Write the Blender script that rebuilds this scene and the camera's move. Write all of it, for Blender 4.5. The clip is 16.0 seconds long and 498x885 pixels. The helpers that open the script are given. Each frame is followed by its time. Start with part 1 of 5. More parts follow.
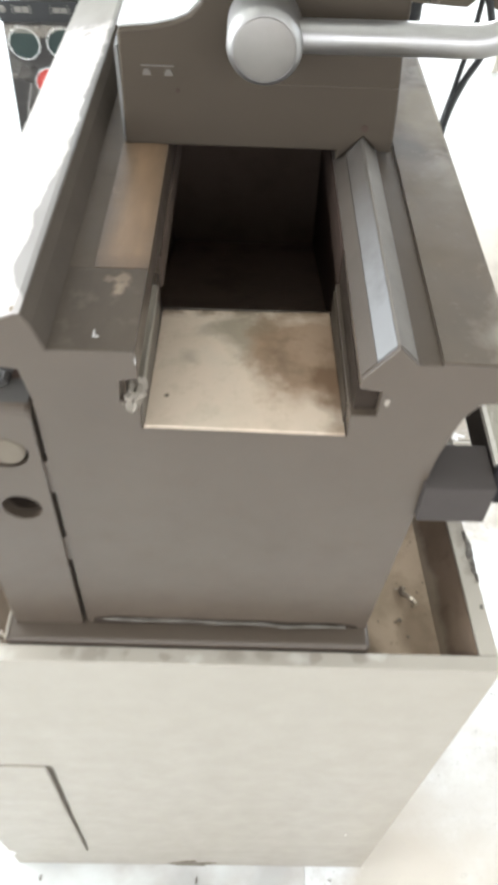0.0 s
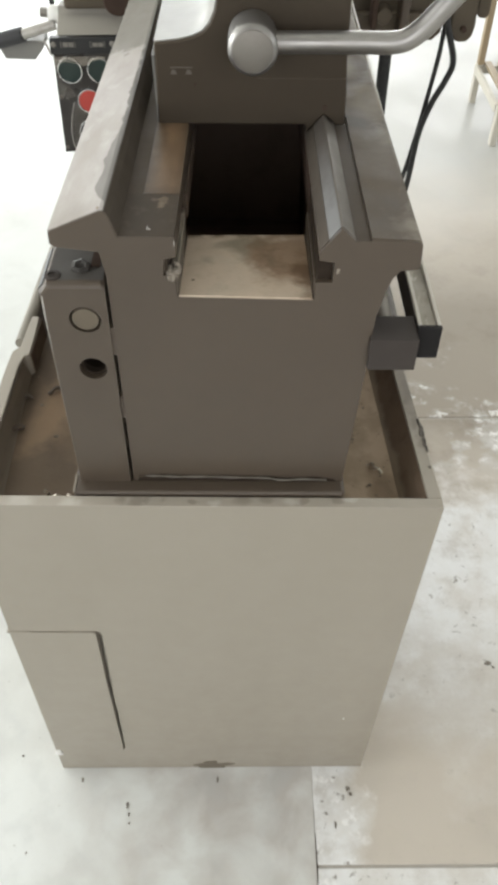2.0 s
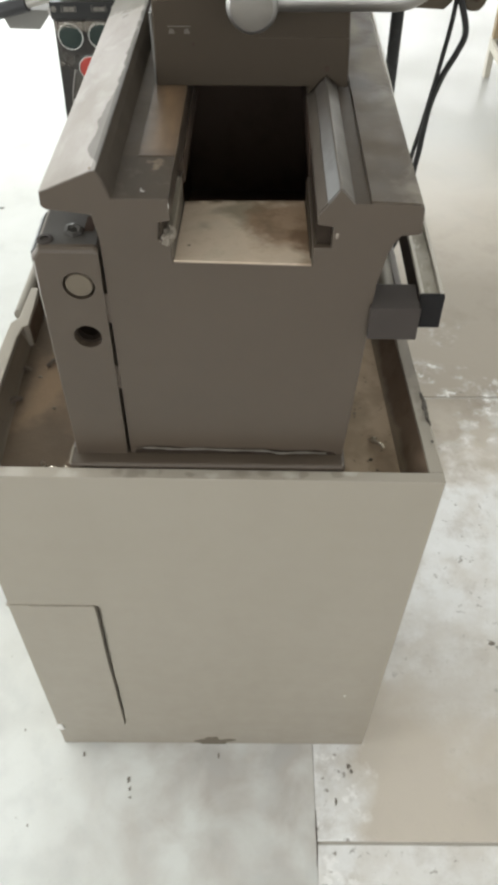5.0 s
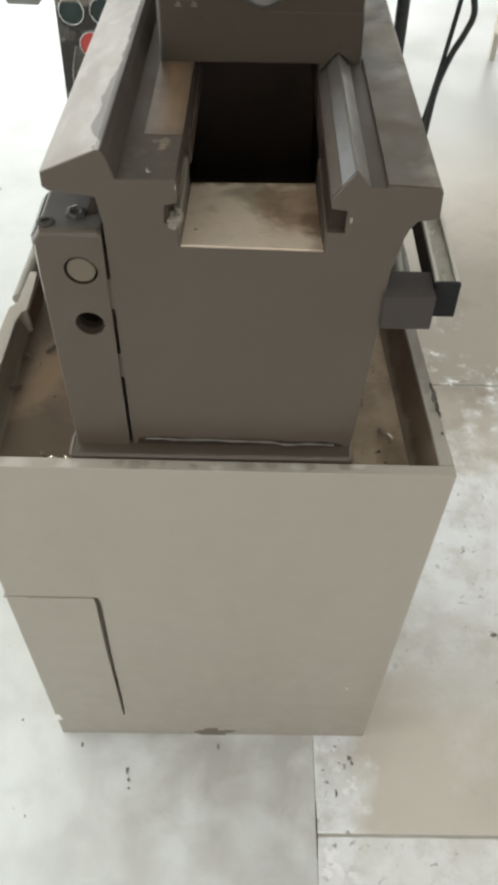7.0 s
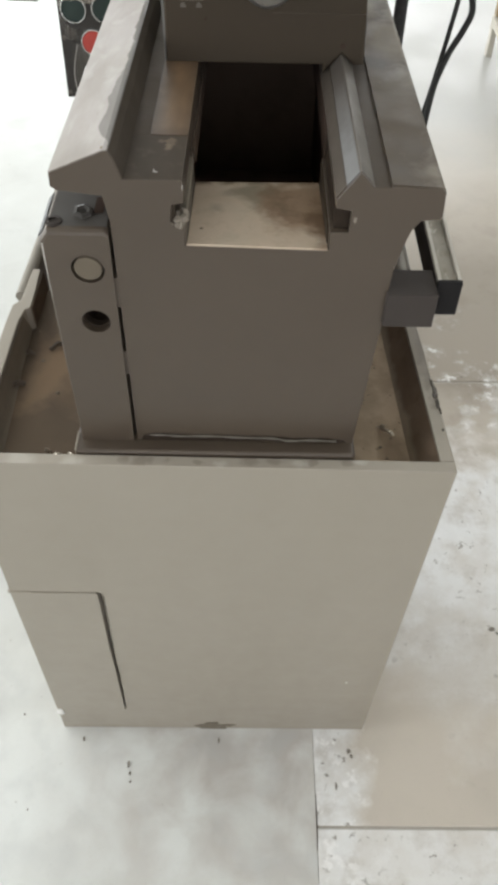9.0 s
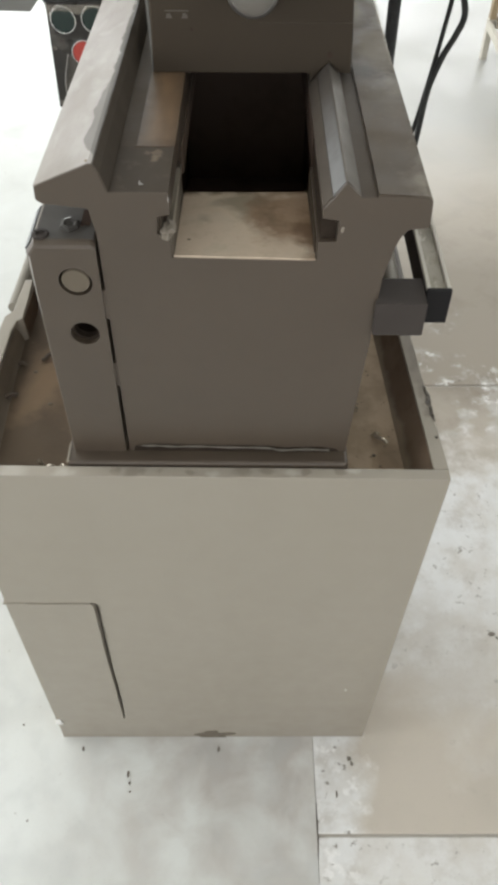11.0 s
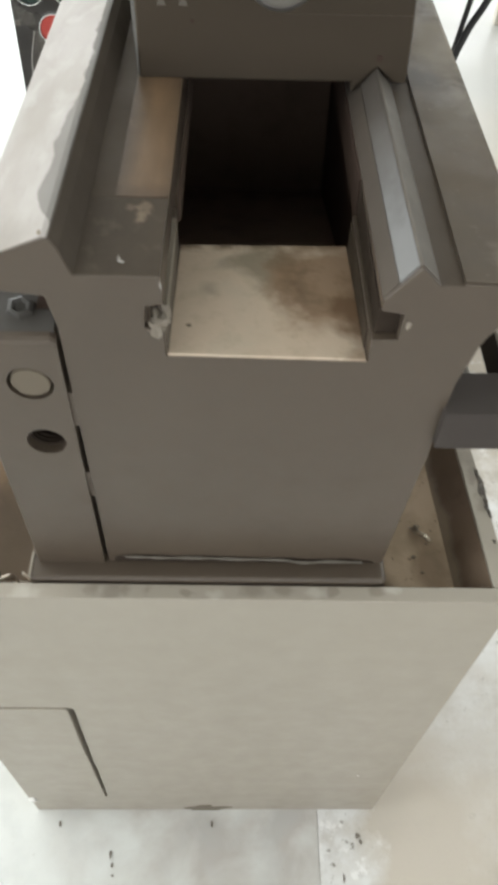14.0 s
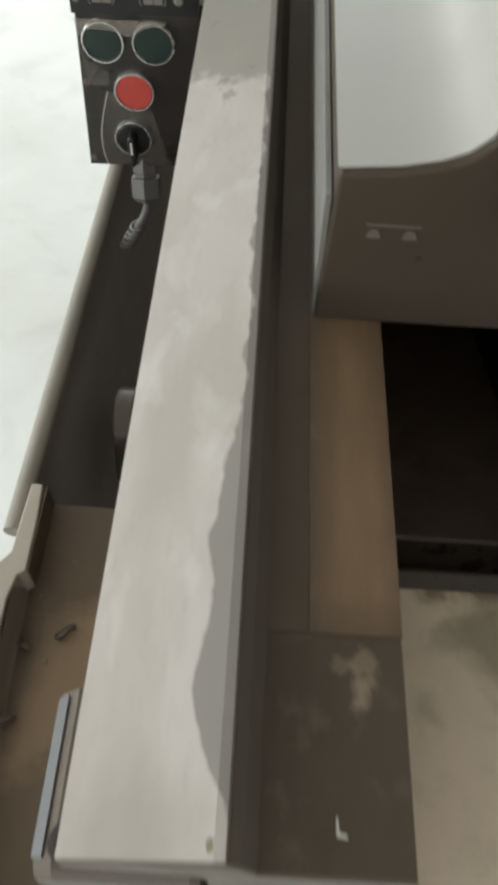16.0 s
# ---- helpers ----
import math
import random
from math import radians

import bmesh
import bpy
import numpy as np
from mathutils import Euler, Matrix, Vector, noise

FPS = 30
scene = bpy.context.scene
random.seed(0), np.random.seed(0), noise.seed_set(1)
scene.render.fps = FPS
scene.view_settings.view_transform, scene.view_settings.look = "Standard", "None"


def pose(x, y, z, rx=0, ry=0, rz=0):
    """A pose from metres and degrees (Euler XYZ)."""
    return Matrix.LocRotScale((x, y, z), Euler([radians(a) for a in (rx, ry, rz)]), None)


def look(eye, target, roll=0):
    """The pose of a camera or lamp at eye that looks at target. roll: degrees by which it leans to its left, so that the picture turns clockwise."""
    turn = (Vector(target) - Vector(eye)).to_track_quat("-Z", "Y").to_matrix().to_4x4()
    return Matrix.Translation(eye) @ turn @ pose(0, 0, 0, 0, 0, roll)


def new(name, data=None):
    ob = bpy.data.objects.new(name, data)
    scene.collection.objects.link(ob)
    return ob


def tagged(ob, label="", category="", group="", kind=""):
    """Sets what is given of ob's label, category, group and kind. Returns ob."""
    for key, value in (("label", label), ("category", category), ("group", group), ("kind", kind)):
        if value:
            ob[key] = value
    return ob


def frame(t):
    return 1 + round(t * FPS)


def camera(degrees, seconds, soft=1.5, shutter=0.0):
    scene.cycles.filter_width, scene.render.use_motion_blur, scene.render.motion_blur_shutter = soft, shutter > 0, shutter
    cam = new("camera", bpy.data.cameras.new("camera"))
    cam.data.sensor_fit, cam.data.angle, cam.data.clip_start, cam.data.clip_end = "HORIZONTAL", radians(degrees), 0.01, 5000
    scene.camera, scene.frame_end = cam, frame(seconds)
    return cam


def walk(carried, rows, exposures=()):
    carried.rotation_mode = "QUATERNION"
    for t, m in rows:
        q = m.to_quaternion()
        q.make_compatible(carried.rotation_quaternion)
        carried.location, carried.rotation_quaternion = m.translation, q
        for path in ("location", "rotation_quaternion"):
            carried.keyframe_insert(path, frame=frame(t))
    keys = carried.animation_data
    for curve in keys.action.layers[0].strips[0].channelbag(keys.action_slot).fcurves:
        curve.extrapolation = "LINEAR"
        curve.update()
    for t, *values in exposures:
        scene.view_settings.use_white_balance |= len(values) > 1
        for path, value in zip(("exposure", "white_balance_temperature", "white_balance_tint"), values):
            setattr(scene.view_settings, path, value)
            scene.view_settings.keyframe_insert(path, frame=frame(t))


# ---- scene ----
cam = camera(36.3, 16.0, soft=4.2, shutter=0.5)
PATH = [
    (0, (0.074, -0.223, 1.223), (0.084, 1.048, -0.321), 1.3),
    (0.5, (0.094, -0.328, 1.257), (-0.011, 0.974, -0.258), -2.3),
    (1, (0.085, -0.402, 1.266), (0.021, 0.905, -0.248), -2.5),
    (1.5, (0.08, -0.446, 1.284), (0.042, 0.901, -0.194), -1.6),
    (2, (0.079, -0.45, 1.283), (0.066, 0.901, -0.193), -0.9),
    (2.5, (0.082, -0.448, 1.277), (0.058, 0.886, -0.214), -1.2),
    (3, (0.084, -0.45, 1.282), (0.058, 0.902, -0.192), -0.8),
    (3.5, (0.085, -0.453, 1.282), (0.052, 0.892, -0.199), -1.0),
    (4, (0.089, -0.456, 1.277), (0.046, 0.877, -0.213), -1.3),
    (4.5, (0.09, -0.454, 1.272), (0.049, 0.871, -0.226), -1.4),
    (7, (0.081, -0.432, 1.256), (0.05, 0.854, -0.275), -0.7),
    (7.5, (0.076, -0.433, 1.258), (0.044, 0.851, -0.275), -0.5),
    (8, (0.076, -0.436, 1.259), (0.046, 0.844, -0.277), -0.6),
    (8.5, (0.074, -0.437, 1.261), (0.053, 0.841, -0.277), -0.3),
    (11, (0.083, -0.431, 1.264), (0.058, 0.855, -0.268), -1.2),
    (11.5, (0.09, -0.406, 1.255), (0.039, 0.903, -0.257), -1.5),
    (12, (0.099, -0.362, 1.233), (-0.034, 0.905, -0.309), -2.4),
    (12.5, (0.115, -0.346, 1.22), (-0.049, 0.901, -0.335), -3.0),
    (13, (0.11, -0.317, 1.209), (-0.027, 0.91, -0.365), -3.2),
    (13.5, (0.093, -0.281, 1.203), (0.031, 0.923, -0.392), -1.3),
    (14, (0.062, -0.245, 1.214), (0.073, 0.964, -0.379), 0.5),
    (14.5, (0.014, -0.212, 1.233), (0.056, 0.995, -0.361), 1.2),
    (15, (-0.013, -0.164, 1.243), (0.042, 1.045, -0.349), 2.0),
    (15.5, (-0.012, -0.052, 1.211), (-0.05, 1.07, -0.444), -0.1),
    (16, (-0.0235, 0.0163, 1.1985), (-0.049, 1.1135, -0.473), 1.85),
]
EXPOSURES = [(0.0, 0.92, 6100, 13), (0.5, 0.2, 6350, 13), (1.0, 0.06, 6450, 14), (1.5, -0.08, 6500, 12), (3.5, -0.08, 6500, 12), (7.0, -0.2, 6450, 11), (8.0, -0.2, 6420, 13), (11.5, -0.2, 6450, 12), (12.5, -0.2, 6500, 10), (13.5, 0.0, 6400, 9), (14.0, 0.1, 6400, 11), (14.5, 0.42, 6350, 14), (15.0, 0.38, 6450, 14), (15.5, -0.05, 6500, 10), (16.0, -0.3, 6500, 10)]
walk(cam, [(t, look(eye, target, roll)) for t, eye, target, roll in PATH], EXPOSURES)

# ---- light: overcast daylight through assumed windows of the hall ----
world = bpy.data.worlds.new("sky")
scene.world = world
world.use_nodes = True
wn = world.node_tree
sky = wn.nodes.new("ShaderNodeTexSky")
sky.sky_type = "NISHITA"
sky.sun_disc = False
sky.sun_elevation, sky.sun_rotation = radians(40), radians(20)
wn.links.new(sky.outputs[0], wn.nodes["Background"].inputs[0])
wn.nodes["Background"].inputs[1].default_value = 0.1

HALL = (-6.0, 7.0, -5.0, 9.0, 5.0)  # x0, x1, y0, y1, height


def window_light(name, eye, target, w, h, watts, colour):
    d = bpy.data.lights.new(name, "AREA")
    d.shape, d.size, d.size_y, d.energy, d.color = "RECTANGLE", w, h, watts, colour
    ob = new(name, d)
    ob.matrix_world = look(eye, target)
    return ob


DAY = (0.97, 1.0, 0.985)
window_light("window_light_far", (0.0, 8.85, 2.3), (0.0, 0.0, 2.2), 9.0, 2.6, 560, DAY)
window_light("window_light_side", (-5.85, 2.0, 2.3), (0.0, 2.0, 2.2), 9.0, 2.6, 600, DAY)
# two fill lamps added for the right side and the fronts, windows assumed
window_light("fill_light_inner", (6.85, 2.0, 2.3), (0.0, 2.0, 2.2), 9.0, 2.6, 130, DAY)
window_light("fill_light_back", (0.5, -4.85, 2.3), (0.5, 2.0, 2.2), 9.0, 2.4, 170, (1.0, 0.97, 0.94))


# ---- materials ----
def rgb(node, value):
    node.default_value = (*value, 1.0)


class Mat:
    """A Principled material whose textures lie on the place itself, in metres."""

    def __init__(self, name, colour, rough=0.5, metal=0.0, spec=0.5):
        self.m = bpy.data.materials.new(name)
        self.m.use_nodes = True
        self.nt = self.m.node_tree
        self.b = self.nt.nodes["Principled BSDF"]
        rgb(self.b.inputs["Base Color"], colour)
        self.b.inputs["Roughness"].default_value = rough
        self.b.inputs["Metallic"].default_value = metal
        self.b.inputs["Specular IOR Level"].default_value = spec
        self.geo = self.nt.nodes.new("ShaderNodeNewGeometry")
        self.pos = self.geo.outputs["Position"]
        self.colour, self.rough = None, None
        self.base = colour
        self.height = None

    def link(self, a, b):
        self.nt.links.new(a, b)

    def scaled(self, sx, sy, sz):
        n = self.nt.nodes.new("ShaderNodeMapping")
        n.inputs["Scale"].default_value = (sx, sy, sz)
        self.link(self.pos, n.inputs["Vector"])
        return n.outputs[0]

    def noise(self, scale, detail=4.0, rough=0.6, stretch=None, distort=0.0):
        n = self.nt.nodes.new("ShaderNodeTexNoise")
        n.inputs["Scale"].default_value = scale
        n.inputs["Detail"].default_value = detail
        n.inputs["Roughness"].default_value = rough
        n.inputs["Distortion"].default_value = distort
        self.link(self.scaled(*stretch) if stretch else self.pos, n.inputs["Vector"])
        return n.outputs[0]

    def ramp(self, value, lo, hi, a=0.0, b=1.0):
        n = self.nt.nodes.new("ShaderNodeMapRange")
        for key, v in (("From Min", lo), ("From Max", hi), ("To Min", a), ("To Max", b)):
            n.inputs[key].default_value = v
        self.link(value, n.inputs["Value"])
        return n.outputs[0]

    def math(self, op, a, b=0.0):
        n = self.nt.nodes.new("ShaderNodeMath")
        n.operation = op
        for k, v in enumerate((a, b)):
            if isinstance(v, (int, float)):
                n.inputs[k].default_value = v
            else:
                self.link(v, n.inputs[k])
        return n.outputs[0]

    def axis(self, k):
        n = self.nt.nodes.new("ShaderNodeSeparateXYZ")
        self.link(self.pos, n.inputs[0])
        return n.outputs[k]

    def mix(self, mask, colour):
        """Lays a colour over what is there, where the mask is 1."""
        n = self.nt.nodes.new("ShaderNodeMix")
        n.data_type = "RGBA"
        if self.colour is None:
            rgb(n.inputs[6], self.base)
        else:
            self.link(self.colour, n.inputs[6])
        rgb(n.inputs[7], colour)
        self.link(mask, n.inputs[0])
        self.colour = n.outputs[2]
        self.link(self.colour, self.b.inputs["Base Color"])
        return self

    def blot(self, cx, cy, flat, r0, r1, depth, colour, wob):
        """A stain with an uneven edge: depth inside r1, fading out at r0; flat squeezes it along the bed."""
        dx = self.math("SUBTRACT", self.axis(0), cx)
        dy = self.math("MULTIPLY", self.math("SUBTRACT", self.axis(1), cy), flat)
        d = self.math("SQRT", self.math("ADD", self.math("MULTIPLY", dx, dx), self.math("MULTIPLY", dy, dy)))
        return self.mix(self.ramp(self.math("ADD", d, wob), r0, r1, 0.0, depth), colour)

    def wobble(self, scale, amount, detail=5):
        return self.math("MULTIPLY", self.math("SUBTRACT", self.noise(scale, detail, 0.6), 0.5), amount)

    def roughness(self, value):
        self.link(value, self.b.inputs["Roughness"])
        return self

    def bump(self, value, strength=0.2, distance=0.001):
        n = self.nt.nodes.new("ShaderNodeBump")
        n.inputs["Strength"].default_value = strength
        n.inputs["Distance"].default_value = distance
        self.link(value, n.inputs["Height"])
        if self.height is not None:
            self.link(self.height, n.inputs["Normal"])
        self.height = n.outputs[0]
        self.link(self.height, self.b.inputs["Normal"])
        return self


def painted(name, colour, rough=0.45, dirt=(0.06, 0.05, 0.04), amount=0.35, wave=0.03, spec=0.2):
    """Brushed machine paint over filler: slight waviness, faint grime and small chips."""
    m = Mat(name, colour, rough, 0.0, spec)
    m.mix(m.ramp(m.noise(9.0, 5), 0.42, 0.72, 0.0, amount), tuple(c * 0.8 for c in colour))
    m.mix(m.ramp(m.noise(60.0, 5, 0.65), 0.6, 0.8, 0.0, amount * 0.45), dirt)
    m.mix(m.ramp(m.noise(5.0, 3), 0.5, 0.75, 0.0, 0.25), tuple(min(1, c * 1.2) for c in colour))
    m.roughness(m.ramp(m.noise(35.0, 4), 0.3, 0.7, rough - 0.07, rough + 0.1))
    m.bump(m.noise(22.0, 3), wave, 0.004)
    m.bump(m.noise(420.0, 3), 0.07, 0.0006)
    return m.m


GREY = painted("machine_paint", (0.077, 0.0588, 0.043), 0.36, spec=0.42)
GREY_LIGHT = painted("tailstock_paint", (0.0595, 0.0475, 0.0345), 0.5, spec=0.1)


def cabinet_paint():
    m = Mat("cabinet_paint", (0.309, 0.279, 0.229), 0.42, 0.0, 0.35)
    m.mix(m.ramp(m.noise(4.0, 4), 0.4, 0.7, 0.0, 0.5), (0.29, 0.26, 0.208))
    m.mix(m.ramp(m.noise(7.0, 4, 0.5, (1, 1, 0.4)), 0.5, 0.75, 0.0, 0.25), (0.262, 0.231, 0.182))
    m.mix(m.ramp(m.noise(70.0, 4, 0.6), 0.66, 0.8, 0.0, 0.15), (0.2, 0.175, 0.135))
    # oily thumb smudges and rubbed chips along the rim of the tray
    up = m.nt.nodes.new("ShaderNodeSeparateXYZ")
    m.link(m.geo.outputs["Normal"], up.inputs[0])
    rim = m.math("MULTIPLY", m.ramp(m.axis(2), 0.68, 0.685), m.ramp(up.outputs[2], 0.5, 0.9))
    w = m.math("ADD", m.wobble(70.0, 0.02), m.wobble(26.0, 0.016))
    dark, pale = None, None
    for cx, cy, flat, r in ((-0.050, 0.008, 1.2, 0.010), (-0.036, 0.006, 1.1, 0.013), (-0.026, 0.007, 1.2, 0.009), (-0.010, 0.006, 1.0, 0.007), (-0.064, 0.007, 1.5, 0.004), (0.018, 0.005, 2.2, 0.006), (0.068, 0.008, 1.6, 0.014), (0.090, 0.008, 2.0, 0.012), (0.127, 0.007, 1.0, 0.005), (0.160, 0.008, 1.6, 0.008), (0.2555, 0.085, 0.6, 0.006), (0.2490, 0.16, 0.25, 0.007), (0.2440, 0.25, 0.2, 0.009), (0.2505, 0.115, 0.3, 0.005)):
        dx, dy = m.math("SUBTRACT", m.axis(0), cx), m.math("MULTIPLY", m.math("SUBTRACT", m.axis(1), cy), flat)
        d = m.math("ADD", m.math("SQRT", m.math("ADD", m.math("MULTIPLY", dx, dx), m.math("MULTIPLY", dy, dy))), w)
        spot = m.ramp(d, r * 0.9, r * 0.3, 0.0, 0.45)
        dark = spot if dark is None else m.math("MAXIMUM", dark, spot)
    # upward faces of the rim are evenly paler than the upright ones
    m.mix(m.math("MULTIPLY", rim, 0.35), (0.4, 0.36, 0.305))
    m.mix(m.math("MULTIPLY", rim, dark), (0.15, 0.125, 0.102))
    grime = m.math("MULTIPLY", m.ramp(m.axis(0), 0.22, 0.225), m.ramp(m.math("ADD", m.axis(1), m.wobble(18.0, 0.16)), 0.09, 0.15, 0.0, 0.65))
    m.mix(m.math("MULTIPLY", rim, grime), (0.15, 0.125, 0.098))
    for cx, cy, r in ((0.114, 0.006, 0.010), (0.172, 0.010, 0.006), (-0.100, 0.004, 0.014), (-0.150, 0.004, 0.02), (0.04, 0.004, 0.008)):
        dx, dy = m.math("SUBTRACT", m.axis(0), cx), m.math("MULTIPLY", m.math("SUBTRACT", m.axis(1), cy), 1.6)
        d = m.math("ADD", m.math("SQRT", m.math("ADD", m.math("MULTIPLY", dx, dx), m.math("MULTIPLY", dy, dy))), w)
        spot = m.ramp(d, r, r * 0.3, 0.0, 0.4)
        pale = spot if pale is None else m.math("MAXIMUM", pale, spot)
    m.mix(m.math("MULTIPLY", rim, pale), (0.56, 0.53, 0.48))
    m.roughness(m.ramp(m.noise(30.0, 4), 0.3, 0.7, 0.36, 0.52))
    m.bump(m.noise(9.0, 3), 0.04, 0.004)
    m.bump(m.noise(380.0, 3), 0.05, 0.0006)
    return m.m


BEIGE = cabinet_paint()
BLOCK = painted("block_paint", (0.057, 0.049, 0.044), 0.65, spec=0.08)
CASTING = painted("casting_paint", (0.095, 0.077, 0.055), 0.5, (0.03, 0.025, 0.02), 0.7)


def steel(name, colour, rough, stain=(0.12, 0.1, 0.08), amount=0.5, stretch=(60, 2, 60), metal=0.85):
    m = Mat(name, colour, rough, metal)
    m.mix(m.ramp(m.noise(1.0, 5, 0.6, stretch), 0.45, 0.75, 0.0, amount * 0.6), tuple(c * 0.75 for c in colour))
    m.mix(m.ramp(m.noise(28.0, 5, 0.65), 0.52, 0.72, 0.0, amount), stain)
    m.roughness(m.ramp(m.noise(45.0, 4), 0.3, 0.7, rough - 0.08, rough + 0.12))
    m.bump(m.noise(6.0, 4, 0.6, (160, 3, 160)), 0.12, 0.0006)
    return m.m


STEEL = steel("turned_steel", (0.325, 0.314, 0.298), 0.36, (0.27, 0.25, 0.22), 0.45)
HUB_FACE = steel("dull_hub_face", (0.22, 0.205, 0.183), 0.42, (0.17, 0.15, 0.13), 0.5, metal=0.5)
ROD = steel("dull_rod_steel", (0.5, 0.47, 0.42), 0.5, (0.3, 0.27, 0.23), 0.4, metal=0.1)
STEEL_DULL = steel("dull_steel", (0.42, 0.4, 0.37), 0.45)


def ridge_steel():
    """Ridge flank: ground steel, bright at the bed's end, darker and browner further along."""
    m = Mat("ground_steel", (0.19, 0.188, 0.184), 0.6, 0.04, 0.12)
    m.mix(m.ramp(m.noise(1.0, 5, 0.6, (60, 2, 60)), 0.45, 0.75, 0.0, 0.4), (0.125, 0.122, 0.118))
    m.mix(m.ramp(m.noise(28.0, 5, 0.65), 0.52, 0.72, 0.0, 0.6), (0.1, 0.094, 0.088))
    m.mix(m.ramp(m.math("ADD", m.axis(1), m.wobble(22.0, 0.12)), 0.07, 0.19, 0.0, 0.9), (0.09, 0.077, 0.064))
    m.roughness(m.ramp(m.noise(45.0, 4), 0.3, 0.7, 0.52, 0.72))
    m.bump(m.noise(6.0, 4, 0.6, (160, 3, 160)), 0.12, 0.0006)
    return m.m


STEEL_SIDE = ridge_steel()


def way_material():
    """Scraped slideway: bare pale steel, and the grey paint's ragged edge along the ridge and past half a metre."""
    m = Mat("slideway_steel", (0.362, 0.332, 0.307), 0.5, 0.03, 0.2)
    x, y = m.axis(0), m.axis(1)
    m.mix(m.ramp(m.noise(20.0, 5, 0.65, (1, 0.5, 1)), 0.46, 0.68, 0.0, 0.4), (0.285, 0.255, 0.225))
    m.mix(m.ramp(m.noise(10.0, 3, 0.5, (3, 0.5, 3)), 0.45, 0.62, 0.0, 0.5), (0.405, 0.38, 0.36))
    m.mix(m.ramp(m.noise(130.0, 5, 0.7, (1, 0.4, 1)), 0.62, 0.75, 0.0, 0.3), (0.24, 0.22, 0.2))
    m.mix(m.ramp(m.noise(60.0, 6, 0.75, (1.6, 0.5, 1.6)), 0.54, 0.68, 0.0, 0.22), (0.27, 0.24, 0.21))
    m.mix(m.ramp(m.noise(38.0, 5, 0.7, (1.2, 0.6, 1.2)), 0.57, 0.66, 0.0, 0.18), (0.42, 0.396, 0.378))
    m.mix(m.ramp(m.noise(13.0, 4, 0.55, (2, 0.6, 2)), 0.46, 0.62, 0.0, 0.6), (0.29, 0.262, 0.228))
    # white patches paint the steel's specular sheen
    m.mix(m.ramp(m.noise(30.0, 3, 0.55, (1.5, 0.8, 1.5), 0.5), 0.55, 0.72, 0.0, 0.4), (0.5, 0.482, 0.465))
    # the painted strip is widest a little way in, and narrows to the back
    bulge = m.math("MULTIPLY", m.ramp(y, 0.045, 0.066), m.ramp(y, 0.20, 0.072))
    edge = m.math("ADD", m.math("SUBTRACT", m.math("MULTIPLY", bulge, 0.0085), m.ramp(y, 0.056, 0.040, 0.0, 0.0025)), m.math("ADD", m.wobble(70.0, 0.006, 2), m.wobble(28.0, 0.009, 2)))
    m.mix(m.ramp(m.math("ADD", x, edge), -0.0295, -0.0284, 0.0, 0.9), (0.17, 0.157, 0.142))
    far = m.math("ADD", y, m.math("ADD", m.wobble(45.0, 0.05, 3), m.math("MULTIPLY", m.ramp(x, -0.06, -0.045), 0.012)))
    m.mix(m.ramp(far, 0.382, 0.389), (0.23, 0.215, 0.19))
    m.mix(m.math("MULTIPLY", m.ramp(far, 0.33, 0.37), m.ramp(m.noise(75.0, 3, 0.6, (1, 0.6, 1)), 0.62, 0.66, 0.0, 0.7)), (0.2, 0.185, 0.165))
    m.blot(-0.050, 0.036, 0.9, 0.024, 0.006, 0.45, (0.22, 0.195, 0.165), m.wobble(45.0, 0.03))
    m.mix(m.ramp(m.noise(22.0, 5, 0.7, (2.2, 0.7, 2.2)), 0.56, 0.68, 0.0, 0.25), (0.285, 0.255, 0.225))
    m.roughness(m.ramp(m.noise(16.0, 4, 0.6, (2, 1, 2)), 0.32, 0.68, 0.5, 0.7))
    m.bump(m.noise(18.0, 4), 0.06, 0.004)
    m.bump(m.noise(5.0, 3, 0.6, (120, 4, 120)), 0.08, 0.0006)
    m.bump(m.noise(70.0, 4), 0.1, 0.001)
    return m.m


WAY = way_material()


def oily_way():
    m = Mat("oily_brown_way", (0.192, 0.125, 0.076), 0.5, 0.0, 0.1)
    m.mix(m.ramp(m.noise(16.0, 5, 0.65, (2.5, 0.4, 2.5)), 0.42, 0.68, 0.0, 0.8), (0.13, 0.088, 0.055))
    m.mix(m.ramp(m.math("ADD", m.axis(1), m.wobble(30.0, 0.03)), 0.108, 0.092, 0.0, 0.7), (0.075, 0.055, 0.04))
    # left side blends into the shaded strip beside the ridge
    m.mix(m.ramp(m.math("ADD", m.axis(0), m.wobble(40.0, 0.008)), 0.006, -0.005, 0.0, 0.85), (0.08, 0.062, 0.046))
    m.mix(m.ramp(m.math("ADD", m.axis(0), m.wobble(40.0, 0.008)), 0.016, 0.0225, 0.0, 0.6), (0.09, 0.066, 0.046))
    m.mix(m.ramp(m.noise(40.0, 5, 0.7), 0.58, 0.78, 0.0, 0.3), (0.24, 0.175, 0.115))
    m.roughness(m.ramp(m.noise(25.0, 4), 0.3, 0.7, 0.28, 0.5))
    m.bump(m.noise(5.0, 3, 0.6, (150, 5, 150)), 0.15, 0.0006)
    return m.m


OILY = oily_way()


